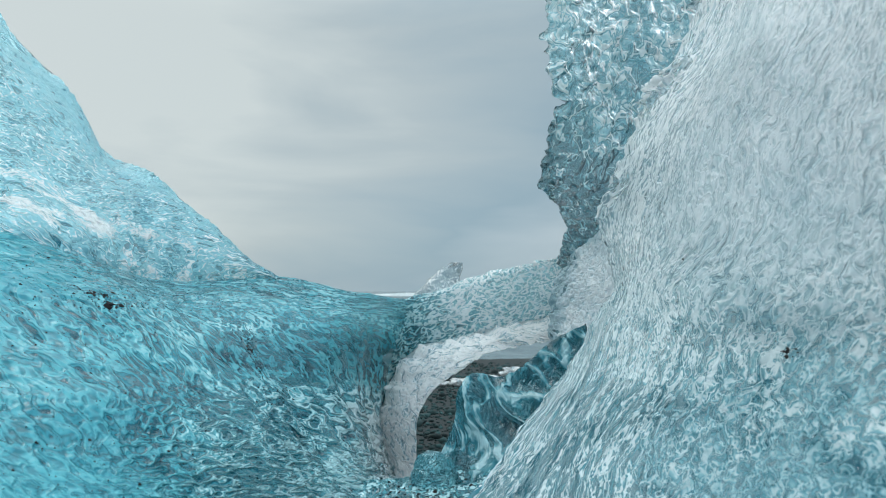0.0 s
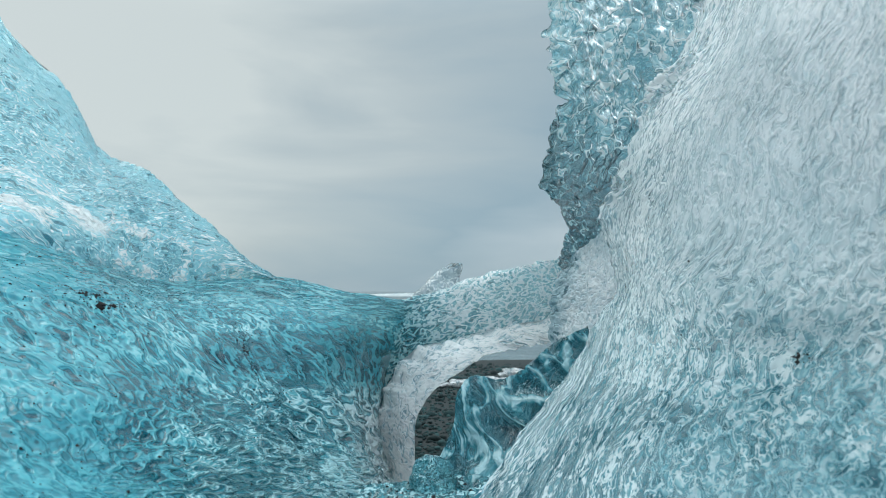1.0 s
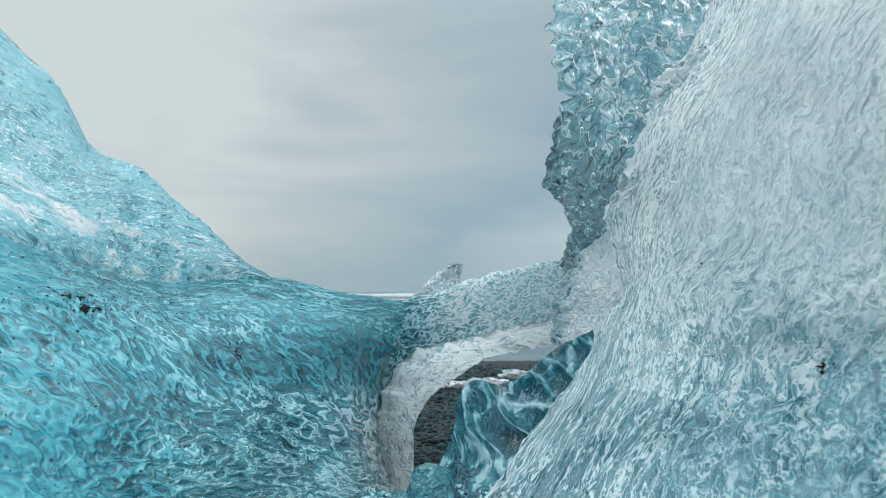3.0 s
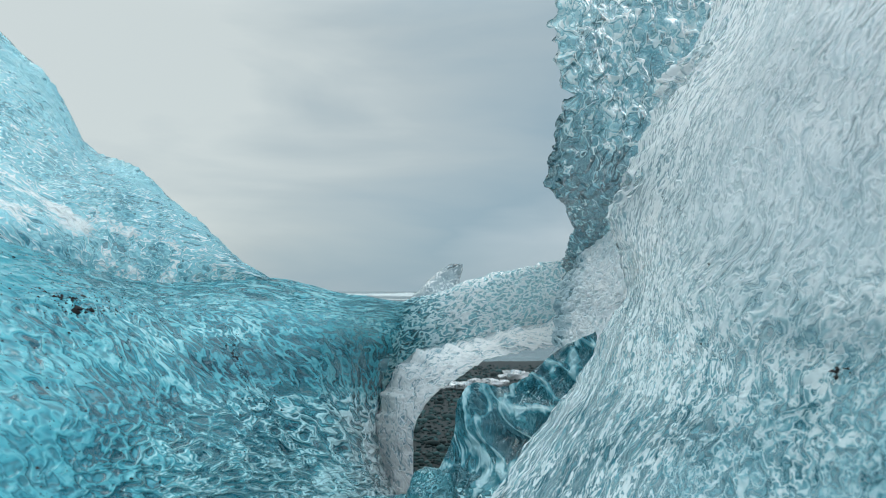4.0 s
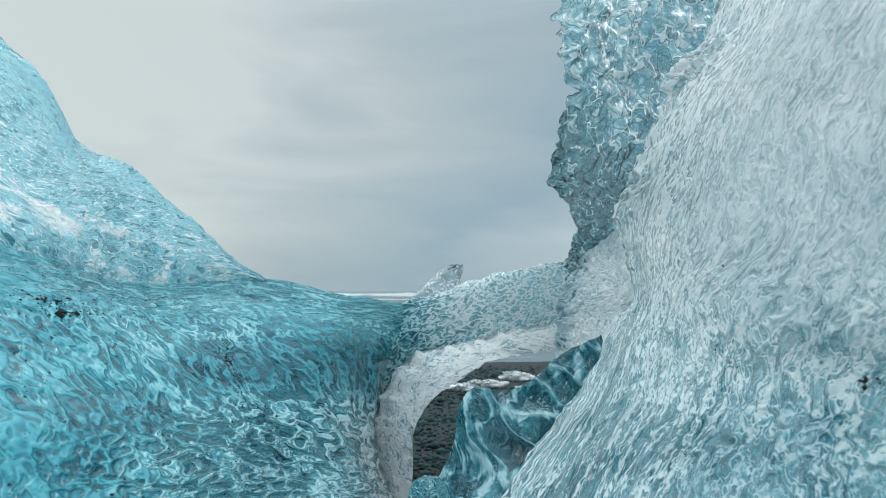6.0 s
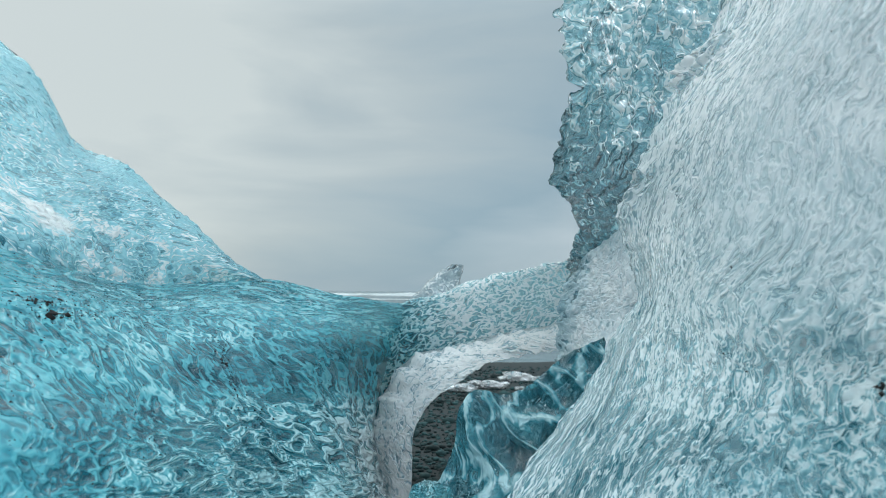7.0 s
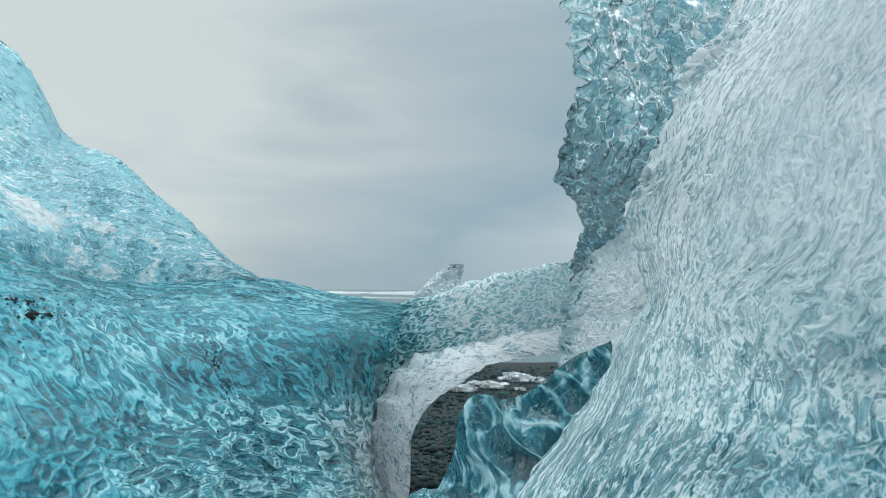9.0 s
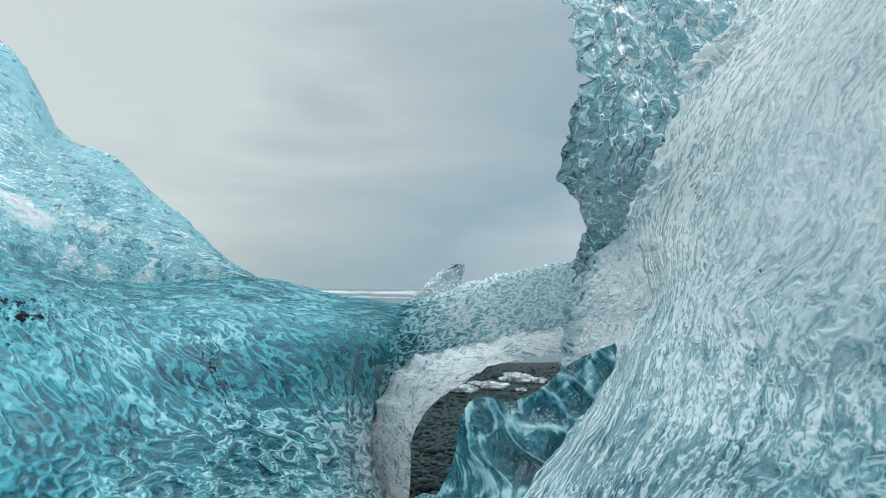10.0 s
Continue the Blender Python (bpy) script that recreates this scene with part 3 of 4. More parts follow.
# blue bank: floor and rising side of the hollow, its crest and its far flank
crest = np.array(BANK[5])
bank_rows = BANK + [(crest + (0, 0.10, -0.03)).tolist(), (crest + (-0.01, 0.18, -0.16)).tolist()]
NV, NU = 520, 460
bank = sheet(bank_rows, NV, NU)
vv = np.linspace(0, 7, NV)[:, None] + 0 * bank[..., 0]      # 5 is the crest
uu = np.linspace(0, 6, NU)[None, :] + 0 * bank[..., 0]
down = strands(bank, 0.024, 0.095, 0.45, 0.8)                                             # strands that run downhill
across = strands(bank.transpose(1, 0, 2), 0.022, 0.06, 0.1, 0.7, 3.0).T                     # wavelets along the crest
cells = flow(bank, (0.8, -0.5, -0.1), 0.020, 0.050, 1.0, 12.0)                              # cups of the floor
near = 1 - smooth(vv, 2.3, 4.2)
floor_ = (1 - smooth(vv, 1.2, 2.6)) * smooth(uu, 1.5, 3.2)
side = near * down + (1 - near) * across
shape = 0.0048 * (1 - floor_) * side + floor_ * 0.0042 * cells
wave_ = smooth(vv, 3.4, 4.4)
cell_ = floor_
strand_ = (1 - wave_) * (1 - cell_)
left_ = 1 - smooth(uu + 0.25 * (vv - 2), 1.5, 3.2)
bank_milk = 0.42 * left_ + 0.2 * strand_ * (1 - left_)
bank_other = 0.7 * smooth(uu, 4.6, 5.8) * (1 - smooth(vv, 1.6, 2.4))
bank_calm = 0.75 * left_ + 0.5 * wave_ + 0.46 * strand_ * (1 - left_) - 0.25 * cell_ * (1 - left_)
blue_band = np.exp(-((vv - 2.7) / 0.7) ** 2) * smooth(uu, 2.6, 3.8) 
# bank tone by zone; dark floor cups stand for gravel seen through ice
bank_pale = -0.14 * left_ * (1 - 0.8 * wave_) - 0.09 * wave_ * (1 - left_) - 0.08 * strand_ * (1 - left_) - 0.22 * blue_band + 0.26 * smooth(uu, 4.0, 5.2) * (1 - smooth(vv, 1.8, 2.4)) - 0.13 * cell_ - 0.13 * np.exp(-((uu - 2.6) / 0.8) ** 2 - ((vv - 2.1) / 0.6) ** 2) + 0.10 * (1 - smooth(vv, 0.3, 1.0))
bank_top = raised(bank, (0.014 - 0.009 * smooth(vv, 3.0, 4.6)) * swell(bank, 0.16) + shape)
bank_top[..., 2] = np.maximum(bank_top[..., 2], -0.03)
depth = 0.10 + 0.02 * swell(bank, 0.3, 5.0) + 0.015 * swell(bank, 0.14, 2.0)
bank_in = bank - depth[..., None] * np.array([0.15, -0.25, 1.0])
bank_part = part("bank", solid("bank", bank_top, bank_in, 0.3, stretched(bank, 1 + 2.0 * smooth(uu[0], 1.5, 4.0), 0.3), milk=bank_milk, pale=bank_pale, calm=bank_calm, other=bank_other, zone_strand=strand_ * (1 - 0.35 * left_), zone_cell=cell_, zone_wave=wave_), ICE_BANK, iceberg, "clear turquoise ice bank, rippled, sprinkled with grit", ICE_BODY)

# the block's foot, under the clear bank, down to the gravel
foot = sheet(BANK[:5] + [(crest + (0, 0.05, -0.05)).tolist(), np.c_[crest[:, 0], crest[:, 1] + 0.3, 0.5 * crest[:, 2]].tolist()], 150, 150)[:, :132]
fu = np.linspace(0, 6, 150)[None, :132] + 0 * foot[..., 0]
fv = np.linspace(0, 6, 150)[:, None] + 0 * foot[..., 0]
foot_pale = -0.05 + 0.1 * (1 - smooth(fu + 0.25 * (fv - 2), 1.6, 3.2)) + 0.25 * smooth(fv, 3.4, 4.6)
foot_even = foot.copy()
foot = foot - (0.06 + 0.02 * swell(foot, 0.2, 8.0))[..., None] * np.array([0.2, -0.2, 1.0])
foot[..., 2] = np.maximum(foot[..., 2], 0.01)
foot_base = foot.copy()
foot_base[..., 2] = -0.03
part("foot", solid("foot", foot, foot_base, 0.3, stretched(foot_even, 1 + 2.0 * smooth(fu[0], 1.5, 4.0), 0.3), pale=foot_pale), ICE_FOOT, bank_part, "cloudy blue ice of the block's foot")

# wet slope behind the bank, up to the ridge
top, mid, low = (np.array(r) for r in SLOPE)
slope = sheet([top, mid, low, low + (0, 0.05, -0.25)], 330, 420)
GLINT_AT = (3.75, 1.47)      # where the largest white glint is painted, in columns and rows
melt = flow(slope, (0.6, 0.2, -0.7), 0.034, 0.07, 0.8, 2.0)
slope_front = raised(slope, 0.018 * swell(slope, 0.2) + 0.0075 * melt)
sv = np.linspace(0, 3, 330)[:, None] + 0 * slope[..., 0]
su = np.linspace(0, 8, 420)[None, :] + 0 * slope[..., 0]
# reflections of sky on the slope, painted in as near-white tone
glint_patch = np.exp(-((su - GLINT_AT[0]) / 0.55) ** 4 - ((sv - GLINT_AT[1]) / 0.16) ** 4)
glinting = 1.7 * glint_patch + 1.3 * smooth(sv, 1.1, 1.35) * smooth(swell(slope, 0.09, 3.0), 0.02, 0.18)
slope_pale = 0.30 * glinting - 0.02 - 0.10 * smooth(su, 6.6, 7.4)
slope_calm = 0.55 * (1 - smooth(sv, 0.15, 0.6)) + 0.2 * smooth(swell(slope, 0.2, 5.0), -0.1, 0.3) + 0.6 * glint_patch - 0.4 * smooth(su, 6.4, 7.2)
slope_back = sheet([top + (0, 0.03, -0.012), mid + (-0.04, 0.16, -0.04), low + (-0.05, 0.2, -0.06), low + (-0.05, 0.2, -0.3)], 330, 420)
slope_back = raised(slope_back, 0.03 * swell(slope_back, 0.14, 4.0))
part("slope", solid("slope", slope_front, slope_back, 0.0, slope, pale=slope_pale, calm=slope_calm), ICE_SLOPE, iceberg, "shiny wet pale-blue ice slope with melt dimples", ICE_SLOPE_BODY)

# clear wall, close to the way
wall_net = np.array(WALL)
deep = np.array([0.02, 0.06, 0.09, 0.10, 0.10])[None, :, None] * np.array([0.8, 0.6, 0.0])
wall = sheet(wall_net, 560, 420)
wall_even = wall.copy()
wv = np.linspace(0, 1, 560)[:, None] + 0 * wall[..., 0]
wu = np.linspace(0, 1, 420)[None, :] + 0 * wall[..., 0]
spikes = 0.022 * fbm(np.stack([wall[..., 2] / 0.06, 0 * wu, 0 * wu + 5.0], -1), 4) - 0.03 * ridges(np.stack([wall[..., 2] / 0.035, wall[..., 1] / 0.05, 0 * wu + 8.0], -1)) ** 5 * smooth(perlin(np.stack([wall[..., 2] / 0.09, 0 * wu, 0 * wu + 2.0], -1)), -0.15, 0.25) * (1 - smooth(wv, 0.4, 0.5))
wall[..., 0] += spikes * (1 - smooth(wu, 0.0, 0.22))
calm = 0.55 + 0.45 * smooth(wv, 0.25, 0.6)
streak = flow(wall, (0.1, 0.55, -0.8), 0.016, 0.06, 1.0)
fine_ = flow(wall, (0.1, 0.65, -0.7), 0.007, 0.022, 1.0, 6.0)
wall_front = raised(wall, 0.008 * swell(wall, 0.16) + calm * (0.0036 * streak + 0.0005 * fine_))
wall_streak = smooth(wv, 0.28, 0.5) * (1 - 0.9 * smooth(wu - 0.25 * smooth(wv, 0.55, 0.9), 0.15, 0.45)) + 0.5 * (1 - smooth(wv, 0.3, 0.5)) * (1 - smooth(wu, 0.1, 0.3))
wall_calm = 0.3 * smooth(wu, 0.4, 0.8) * smooth(wv, 0.4, 0.6) + 0.78 * smooth(wu, 0.1, 0.5) * (1 - 0.7 * smooth(wv, 0.35, 0.65))
# wall darker and bluer downwards: gravel refracted through clear ice, painted in
wall_pale = 0.09 - 0.17 * smooth(wv, 0.5, 0.9)
wall_back = sheet(wall_net + deep, 560, 420)
wall_back = raised(wall_back, 0.014 * swell(wall_back, 0.13, 3.0))
wall_part = part("wall", solid("wall", wall_front, wall_back, 0.0, stretched(wall_even, np.ones(420)), pale=wall_pale, calm=wall_calm, other=smooth(wv, 0.3, 0.7), zone_streak=wall_streak, zone_lens=1 - wall_streak), ICE_WALL, iceberg, "tall clear ice wall with flowing melt ripples", ICE_WALL_BODY)

# cloudy core inside the wall's foot, and behind it higher up
core_net = wall_net[2:] + deep * np.array([1.8, 1.5, 1.1, 0.75, 0.6, 0.5, 0.5])[:, None, None]
core = sheet(core_net, 200, 150)
core = raised(core, 0.008 * swell(core, 0.12, 7.0))
# core darker towards its foot, with the gravel tone painted on the wall
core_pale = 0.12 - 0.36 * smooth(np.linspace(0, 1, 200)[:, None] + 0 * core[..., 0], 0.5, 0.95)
core_v = np.linspace(0, 1, 200)[:, None] + 0 * core[..., 0]
core_back = core + np.array([0.2, 0.12, 0.0])
core_back[..., 2] = core_back[..., 2] * (1 - smooth(core_v, 0.45, 0.8)) - 0.02 * smooth(core_v, 0.45, 0.8)
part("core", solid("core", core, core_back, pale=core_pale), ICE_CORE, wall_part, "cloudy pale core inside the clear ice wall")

# glassy column behind the wall's edge, with a ragged outer side
col = sheet(COLUMN, 420, 150)
col_even = col.copy()
u = np.linspace(0, 1, 150)[None, :]
z = col[:, :1, 2]
rag = 0.012 * fbm(np.stack([z * 14, 0 * z, 0 * z], -1), 3) + 0.012 * (ridges(np.stack([z * 22, 0 * z + 3, 0 * z], -1)) - 0.5)
rag = rag + 0.030 * np.exp(-((z - 1.065) / 0.009) ** 2) - 0.012 * np.exp(-((z - 0.895) / 0.02) ** 2)
rag = rag - 0.016 * ridges(np.stack([z * 30, 0 * z + 6, 0 * z], -1)) ** 6 * smooth(perlin(np.stack([z * 9, 0 * z, 0 * z + 1], -1)), -0.1, 0.2) + 0.007 * fbm(np.stack([z * 90, 0 * z, 0 * z + 2], -1), 2)
col[..., 0] += rag * (1 - u) ** 4
col_front = relief(col, 0.042, (1, 1, 0.8), (0, 0, 0), 0.02, 0.012)
thick = (0.012 + 0.10 * np.sin(np.linspace(0, math.pi * 0.6, 150)))[None, :, None]
col_back = relief(col + thick * np.array([0.05, 1.0, 0.0]), 0.06, (1, 1, 1), (0, 0, 0), 0.02, -0.010)
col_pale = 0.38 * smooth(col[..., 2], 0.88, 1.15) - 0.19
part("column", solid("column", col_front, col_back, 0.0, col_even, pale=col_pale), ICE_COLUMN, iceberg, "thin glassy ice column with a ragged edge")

# pale shoulder between the wall, the column's foot and the arch
SHOULDER = [None] * 5
SHOULDER[0] = [(0.372, 2.08, 0.748), (0.39, 1.93, 0.79), (0.40, 1.73, 0.83), (0.41, 1.58, 0.86)]
SHOULDER[1] = [(0.333, 2.13, 0.678), (0.363, 1.98, 0.675), (0.374, 1.78, 0.673), (0.373, 1.58, 0.671)]
SHOULDER[2] = [(0.316, 2.13, 0.601), (0.358, 2.03, 0.604), (0.379, 1.83, 0.609), (0.375, 1.63, 0.614)]
SHOULDER[3] = [(0.316, 2.18, 0.521), (0.351, 2.03, 0.531), (0.366, 1.83, 0.544), (0.357, 1.63, 0.556)]
SHOULDER[4] = [(0.316, 2.18, 0.442), (0.344, 2.03, 0.458), (0.347, 1.83, 0.478), (0.34, 1.63, 0.499)]
sh_even = sheet(SHOULDER, 160, 140)
shu = np.linspace(0, 1, 140)[None, :] + 0 * sh_even[..., 0]
sh = sh_even.copy()
sh[..., 0] += (0.03 * fbm(np.stack([sh[..., 2] / 0.05, 0 * shu, 0 * shu + 3.0], -1), 3) - 0.01) * (1 - smooth(shu, 0.0, 0.4))
sh_front = relief(sh, 0.03, (1, 1, 1), (0, 0, 0), 0.015, 0.006)
sh_back = sh + np.array([0.10, 0.10, 0.0]) * (0.15 + 0.85 * smooth(shu, 0.0, 0.5))[..., None]
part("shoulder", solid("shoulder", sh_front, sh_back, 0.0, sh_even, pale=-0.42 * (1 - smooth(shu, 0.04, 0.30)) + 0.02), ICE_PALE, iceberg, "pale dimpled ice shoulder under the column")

# arch: closed rings along the bow, and the frosted rim of its mouth
hole, rim, crown = np.array(ARCH_HOLE[0]), np.array(ARCH_RIM[0]), np.array(ARCH_TOP[0])
out = (hole - (0.2, 0, 0.15)) * (1, 0, 1)
out = out / np.linalg.norm(out, axis=1)[:, None]
S = np.linspace(0, 1, 330)
ring = [rim, 0.5 * rim + 0.5 * crown + (0, -0.02, 0), crown, crown + (0, 0.14, -0.04), 0.5 * rim + 0.5 * crown + (0, 0.18, 0), hole + 0.07 * out + (0, 0.16, 0), hole + 0.05 * out + (0, 0.10, 0)]
ring = np.array(ring + [rim])
loop = spline(np.stack([spline(r, S) for r in ring]), np.linspace(0, 1, 200)).transpose(1, 0, 2)
loop_even = loop[:, :-1].copy()
bow = flow(loop, (0.9, 0.0, 0.25), 0.022, 0.045, 0.9, 4.0)
loop = raised(loop, -0.012 * swell(loop, 0.12) - 0.007 * swell(loop, 0.035, 1.0) - 0.0050 * bow - 0.005 * ridges(loop / 0.022))[:, :-1]
nv, nu = loop.shape[:2]
caps = np.array([list(range(nu))[::-1], [(nv - 1) * nu + i for i in range(nu)]], dtype=object)
me = bpy.data.meshes.new("arch")
me.from_pydata(loop.reshape(-1, 3).tolist(), [], grid_faces(nv, nu, wrap=True).tolist() + [list(c) for c in caps])
me.shade_smooth()
bm = bmesh.new()
bm.from_mesh(me)
bmesh.ops.recalc_face_normals(bm, faces=bm.faces)
bm.to_mesh(me)
bm.free()
marks(me, lay=laid_out(loop_even), other=(1 - smooth(S, 0.38, 0.56))[:, None] + 0 * loop[..., 0], pale=(0.05 - 0.17 * (1 - smooth(S, 0.38, 0.52)))[:, None] + 0 * loop[..., 0])
arch_part = part("arch", me, ICE_ARCH, iceberg, "rippled blue ice arch bar")

rim_even = sheet([rim + (0, -0.06, 0), 0.5 * (rim + hole) + (0, -0.08, 0), hole + (0, -0.06, 0)], 60, 330)
frayed = 0.035 * fbm(np.stack([S * 30, 0 * S + 7, 0 * S], -1), 3)
frayed = (1 - np.linspace(0, 1, 60))[:, None, None] ** 2 * frayed[None, :, None] * spline(out, S)[None]
rim_back = sheet([rim + (0, 0.01, 0), 0.5 * (rim + hole) + (0, 0.1, 0), hole + 0.03 * out + (0, 0.08, 0)], 60, 330)
rim_front = raised(rim_even, 0.010 * swell(rim_even, 0.06) + 0.006 * strands(rim_even, 0.03, 0.05, 0.3, 1.0, 8.0))
drip = -0.03 * np.abs(fbm(np.stack([S * 26, 0 * S, 0 * S + 3], -1), 3)) * smooth(S, 0.5, 0.62) + 0.008 * fbm(np.stack([S * 40, 0 * S, 0 * S], -1), 2)
hang = np.linspace(0, 1, 60)[:, None] ** 3 * drip[None, :]
rim_front[..., 2] += hang
rim_front += frayed
rim_back[..., 2] += hang
part("rim", solid("rim", rim_front, relief(rim_back, 0.04, (1, 1, 1), (0, 0, 0), 0.012, 0.006), 0.0, rim_even), ICE_RIM, arch_part, "frosted white rim round the arch's mouth", ICE_RIM_BODY)

# spike on the far side of the crown
sz_ = np.array([0.40, 0.5, 0.59, 0.647, 0.705, 0.742, 0.762])
k_ = np.linspace(0, 1, 90)
zz = np.interp(k_, np.linspace(0, 1, 7), sz_)
left_ = np.interp(zz, sz_, [-0.20, -0.18, -0.14, -0.105, -0.052, -0.005, 0.035])
right_ = np.interp(zz, sz_, [0.15, 0.12, 0.09, 0.076, 0.068, 0.078, 0.08])
turn_ = np.linspace(0, 2 * math.pi, 72, endpoint=False)
cx, hx = 0.5 * (left_ + right_), 0.5 * (right_ - left_)
ring_ = np.stack([cx[:, None] + hx[:, None] * np.cos(turn_), (0.03 + 0.4 * hx)[:, None] * np.sin(turn_) + 0 * zz[:, None], zz[:, None] + 0 * turn_], -1)
ring_ = raised(ring_, -0.008 * swell(ring_, 0.08) - 0.006 * (ridges(ring_ / 0.06) - 0.5))
cap_ = ring_.reshape(-1, 3).tolist()
me = bpy.data.meshes.new("spike")
me.from_pydata(cap_, [], grid_faces(90, 72, wrap=True).tolist() + [list(range(72))[::-1], [89 * 72 + i for i in range(72)]])
me.shade_smooth()
spike = part("spike", me, ICE_SPIKE, arch_part, "grey translucent ice spike")
spike.location = (0.0, 2.88, 0.0)

# clear fin before the mouth
edge, mid, low = (np.array(r) for r in FIN)
fin_even = sheet([edge, mid, low, low + (0, -0.03, -0.12)], 200, 260)
fin_front = raised(fin_even, 0.02 * swell(fin_even, 0.14) + 0.010 * flow(fin_even, (-0.55, -0.2, -0.8), 0.045, 0.17, 0.7, 5.0) + 0.003 * flow(fin_even, (-0.5, -0.2, -0.8), 0.016, 0.06, 0.9, 9.0))
fin_back = relief(sheet([edge + (0, 0.02, -0.004), mid + (0.02, 0.28, -0.06), low + (0.02, 0.45, -0.12), low * (1, 1, 0) + (0.02, 0.45, 0.02)], 200, 260), 0.09, (1, 1, 0.6), (0, 0, 0), 0.02, -0.004)
fin_u = np.linspace(0, 1, 260)[None, :] + 0 * fin_even[..., 0]
part("fin", solid("fin", fin_front, fin_back, 0.0, fin_even, pale=0.16 * (1 - smooth(fin_u, 0.2, 0.5)) - 0.1), ICE_FIN, iceberg, "deep clear blue ice fin")

# shelf at the foot of the hollow
shelf = sheet(SHELF, 160, 140)
shelf_top = relief(shelf, 0.03, (1, 1, 1), (0, 0, 0), 0.02, 0.008, 0.0015)
shelf_base = shelf.copy()
shelf_base[..., 2] = -0.02
part("shelf", solid("shelf", shelf_top, shelf_base, 0.0, shelf), ICE_BANK, iceberg, "low ice shelf with trapped grit", ICE_BODY)


def lump(size, seed, detail=4, rough=0.25, cups=0.06):
    """A melted, cupped ice lump about the origin."""
    bm = bmesh.new()
    bmesh.ops.create_icosphere(bm, subdivisions=detail, radius=1.0)
    p = np.array([v.co for v in bm.verts])
    r = 1 + rough * fbm(p * 1.1 + seed, 3) + cups * (ridges(p * 3.0 + seed) - 0.5)
    for v, c in zip(bm.verts, p * r[:, None] * np.array(size)):
        v.co = c
    for f in bm.faces:
        f.smooth = True
    return bm


def lump_mesh(name, *args, **kw):
    bm = lump(*args, **kw)
    me = bpy.data.meshes.new(name)
    bm.to_mesh(me)
    bm.free()
    return me


knob = part("knob", lump_mesh("knob", (0.045, 0.06, 0.05), 3.0, 5), ICE_KNOB, iceberg, "rounded clear ice knob")
knob.location = (-0.017, 1.47, 0.285)

# ---- grit frozen on the bank ----
def grit_on(grid, n, seed, size, centre=None, spread=0.0):
    """Small black stones sunk in a surface grid."""
    rng = np.random.default_rng(seed)
    nv, nu = grid.shape[:2]
    nm = normals(grid)
    verts, faces = [], []
    base = np.array([(1, 0, 0), (-1, 0, 0), (0, 1, 0), (0, -1, 0), (0, 0, 1), (0, 0, -1)], float)
    tris = [(0, 2, 4), (2, 1, 4), (1, 3, 4), (3, 0, 4), (2, 0, 5), (1, 2, 5), (3, 1, 5), (0, 3, 5)]
    for k in range(n):
        if centre is None:
            i, j = int(rng.uniform(0.02, 0.62) * nv), int(rng.uniform(0.05, 0.95) * nu)
        else:
            i = int(np.clip(centre[0] * nv + rng.normal() * spread[0] * nv, 0, nv - 1))
            j = int(np.clip(centre[1] * nu + rng.normal() * spread[1] * nu, 0, nu - 1))
        s = size * rng.lognormal(0, 0.5)
        p = base * s * rng.uniform(0.4, 1.6, (6, 1)) * np.array([1.2, 1, 0.9])
        at = grid[i, j] + nm[i, j] * 0
        faces += [tuple(c + len(verts) for c in f) for f in tris]
        verts += (p + at).tolist()
    return np.array(verts), np.array(faces)


for args in ((bank_top, 2600, 11, 0.00055), (bank_top, 900, 17, 0.0007, (0.58, 0.40), (0.06, 0.14)),
             (bank_top, 30, 12, 0.0016, (0.548, 0.318), (0.011, 0.018)), (bank_top, 30, 18, 0.0018, (0.526, 0.345), (0.009, 0.014)), (bank_top, 60, 23, 0.0008, (0.537, 0.33), (0.014, 0.03)), (bank_top, 14, 19, 0.0012, (0.565, 0.29), (0.012, 0.01)),
             (bank_top, 80, 13, 0.0011, (0.42, 0.609), (0.03, 0.006)), (bank_top, 45, 20, 0.0009, (0.33, 0.607), (0.035, 0.008)), (bank_top, 40, 21, 0.0009, (0.46, 0.64), (0.006, 0.02)), (bank_top, 90, 22, 0.0010, (0.29, 0.66), (0.02, 0.04)),
             (wall_front, 14, 15, 0.0013, (0.639, 0.829), (0.006, 0.009)), (wall_front, 18, 16, 0.0008, (0.6, 0.6), (0.2, 0.2)), (shelf_top, 160, 14, 0.0018, (0.4, 0.5), (0.12, 0.25))):
    v, f = grit_on(*args)
    g = new("grit", mesh_from("grit", v, f, False))
    g.data.materials.append(GRIT)
    tagged(g, "black volcanic grit lying on the melting ice", "grit", kind="stuff")

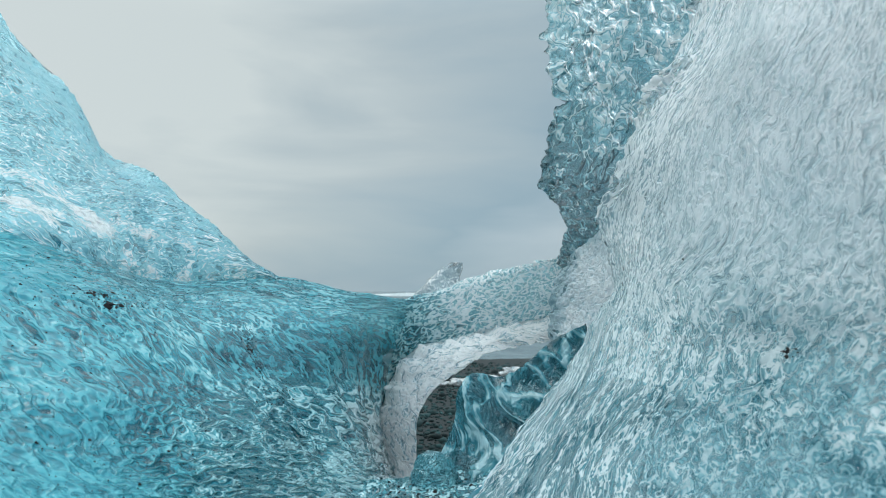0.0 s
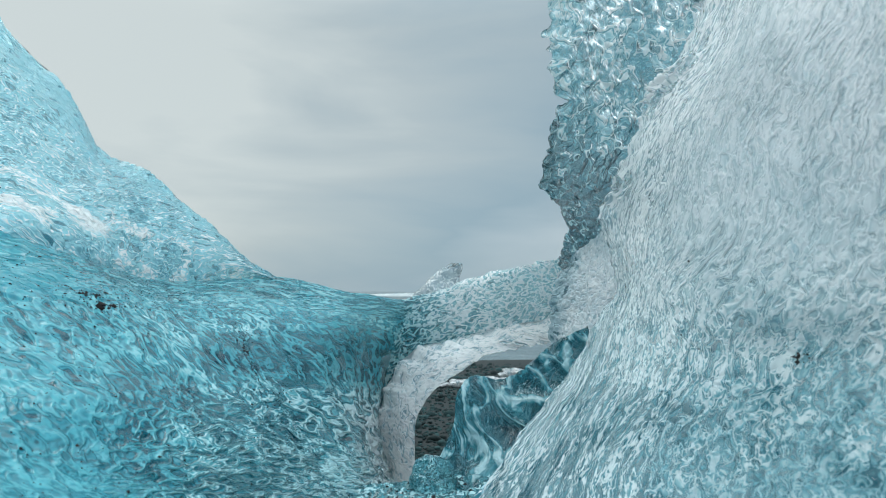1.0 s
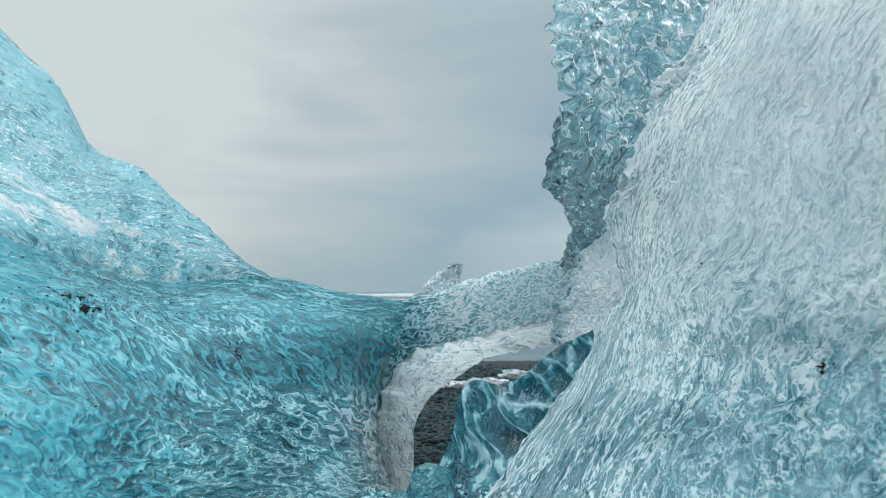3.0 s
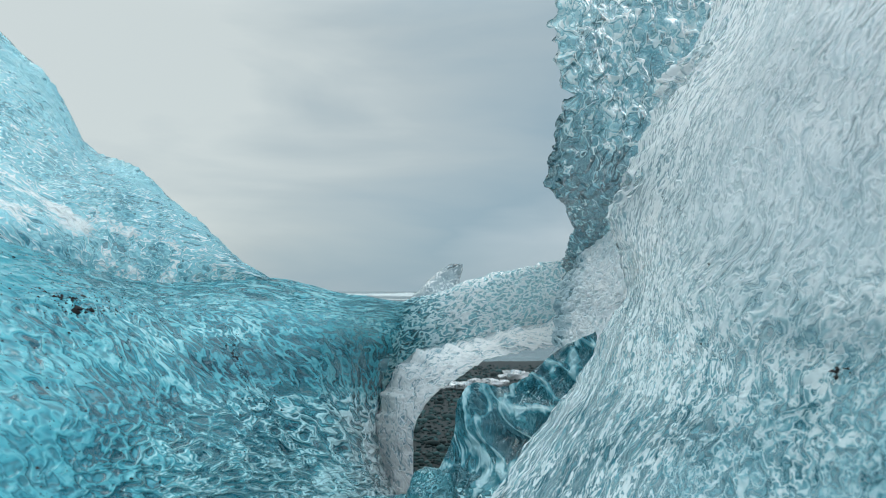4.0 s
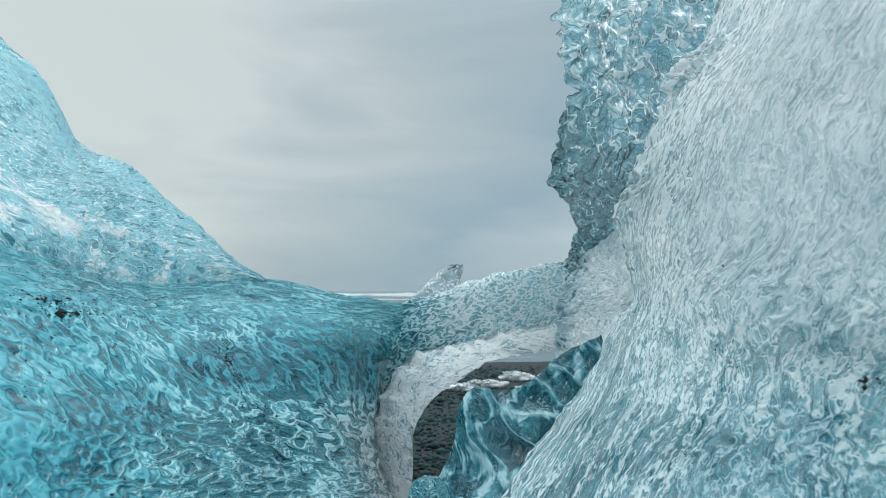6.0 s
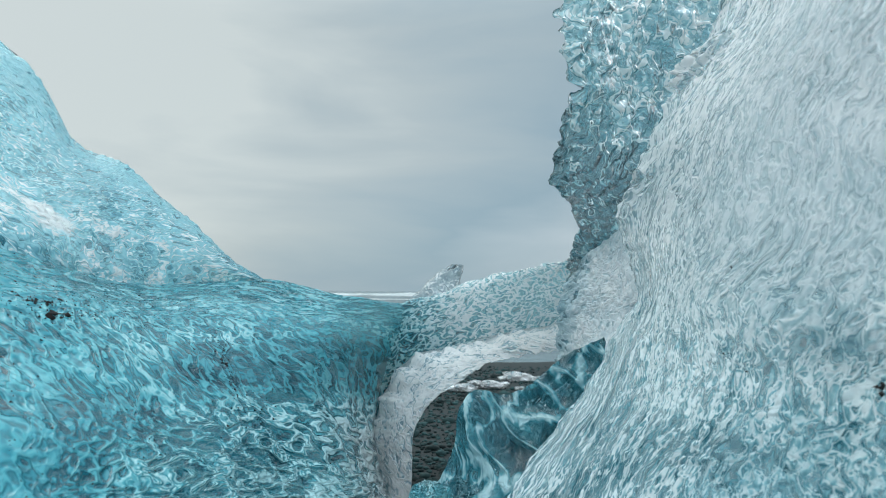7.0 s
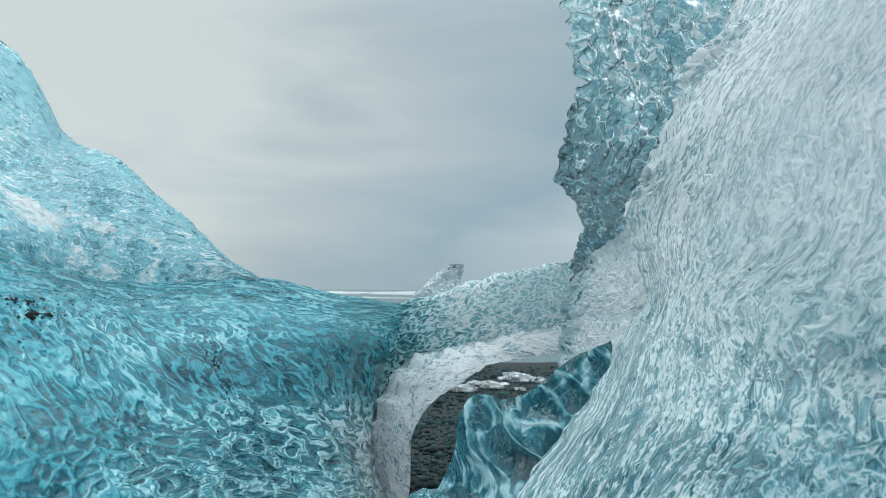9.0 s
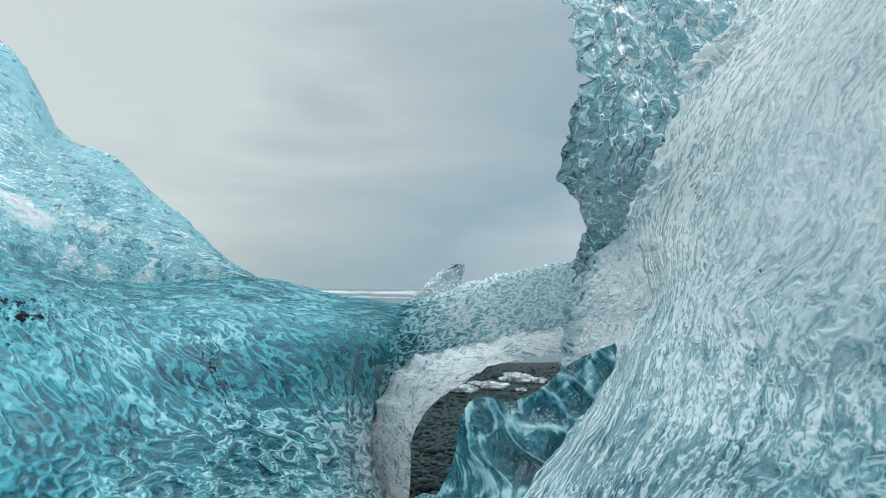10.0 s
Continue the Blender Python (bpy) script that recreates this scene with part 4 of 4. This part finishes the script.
# ---- things on the beach ----
chunk_mesh = [lump_mesh("ice_chunk", (1.0, 0.6, 0.26), 20.0 + k * 7, 4, 0.9, 0.4) for k in range(3)]
for me in chunk_mesh:
    me.materials.append(ICE_CHUNK)
for k, (x, y, s, turn) in enumerate(((0.15, 5.18, 0.09, 10), (0.37, 5.38, 0.09, 160), (0.58, 5.9, 0.115, 15), (0.55, 5.3, 0.04, 30), (-0.02, 5.25, 0.06, 170), (0.74, 5.8, 0.07, 80), (1.1, 5.6, 0.12, 20), (0.25, 5.6, 0.05, 40))):
    c = new("ice_chunk", chunk_mesh[k % 3])
    c.matrix_world = pose(x, y, float(ground_height(np.array(x), np.array(y))) + 0.3 * s, 0, 0, turn) @ Matrix.Scale(s, 4)
    tagged(c, "small white ice chunk washed up on black gravel", "ice", "ice chunks on the beach")

# pebbles
rng = np.random.default_rng(5)
ico = bmesh.new()
bmesh.ops.create_icosphere(ico, subdivisions=1, radius=1.0)
iv = np.array([v.co for v in ico.verts])
it = np.array([[v.index for v in f.verts] for f in ico.faces])
ico.free()
n = 12000
py = 2.6 + 4.5 * rng.uniform(0, 1, n) ** 1.3
px = rng.uniform(-0.35, 0.35, n) * py + 0.1
ps = rng.lognormal(math.log(0.008), 0.45, n)
pz = ground_height(px, py) + 0.25 * ps
turns = rng.uniform(0, 2 * math.pi, n)
shape = iv[None] * rng.uniform(0.75, 1.25, (n, len(iv), 1)) * np.stack([ps * rng.uniform(0.8, 1.4, n), ps, ps * 0.6], -1)[:, None]
ca, sa = np.cos(turns)[:, None], np.sin(turns)[:, None]
shape = np.stack([shape[..., 0] * ca - shape[..., 1] * sa + px[:, None], shape[..., 0] * sa + shape[..., 1] * ca + py[:, None], shape[..., 2] + pz[:, None]], -1)
pebbles = new("pebbles", mesh_from("pebbles", shape.reshape(-1, 3), (it[None] + (np.arange(n) * len(iv))[:, None, None]).reshape(-1, 3)))
pebbles.data.materials.append(PEBBLE)
tagged(pebbles, "dark rounded basalt pebbles covering the beach", "pebbles", kind="stuff")
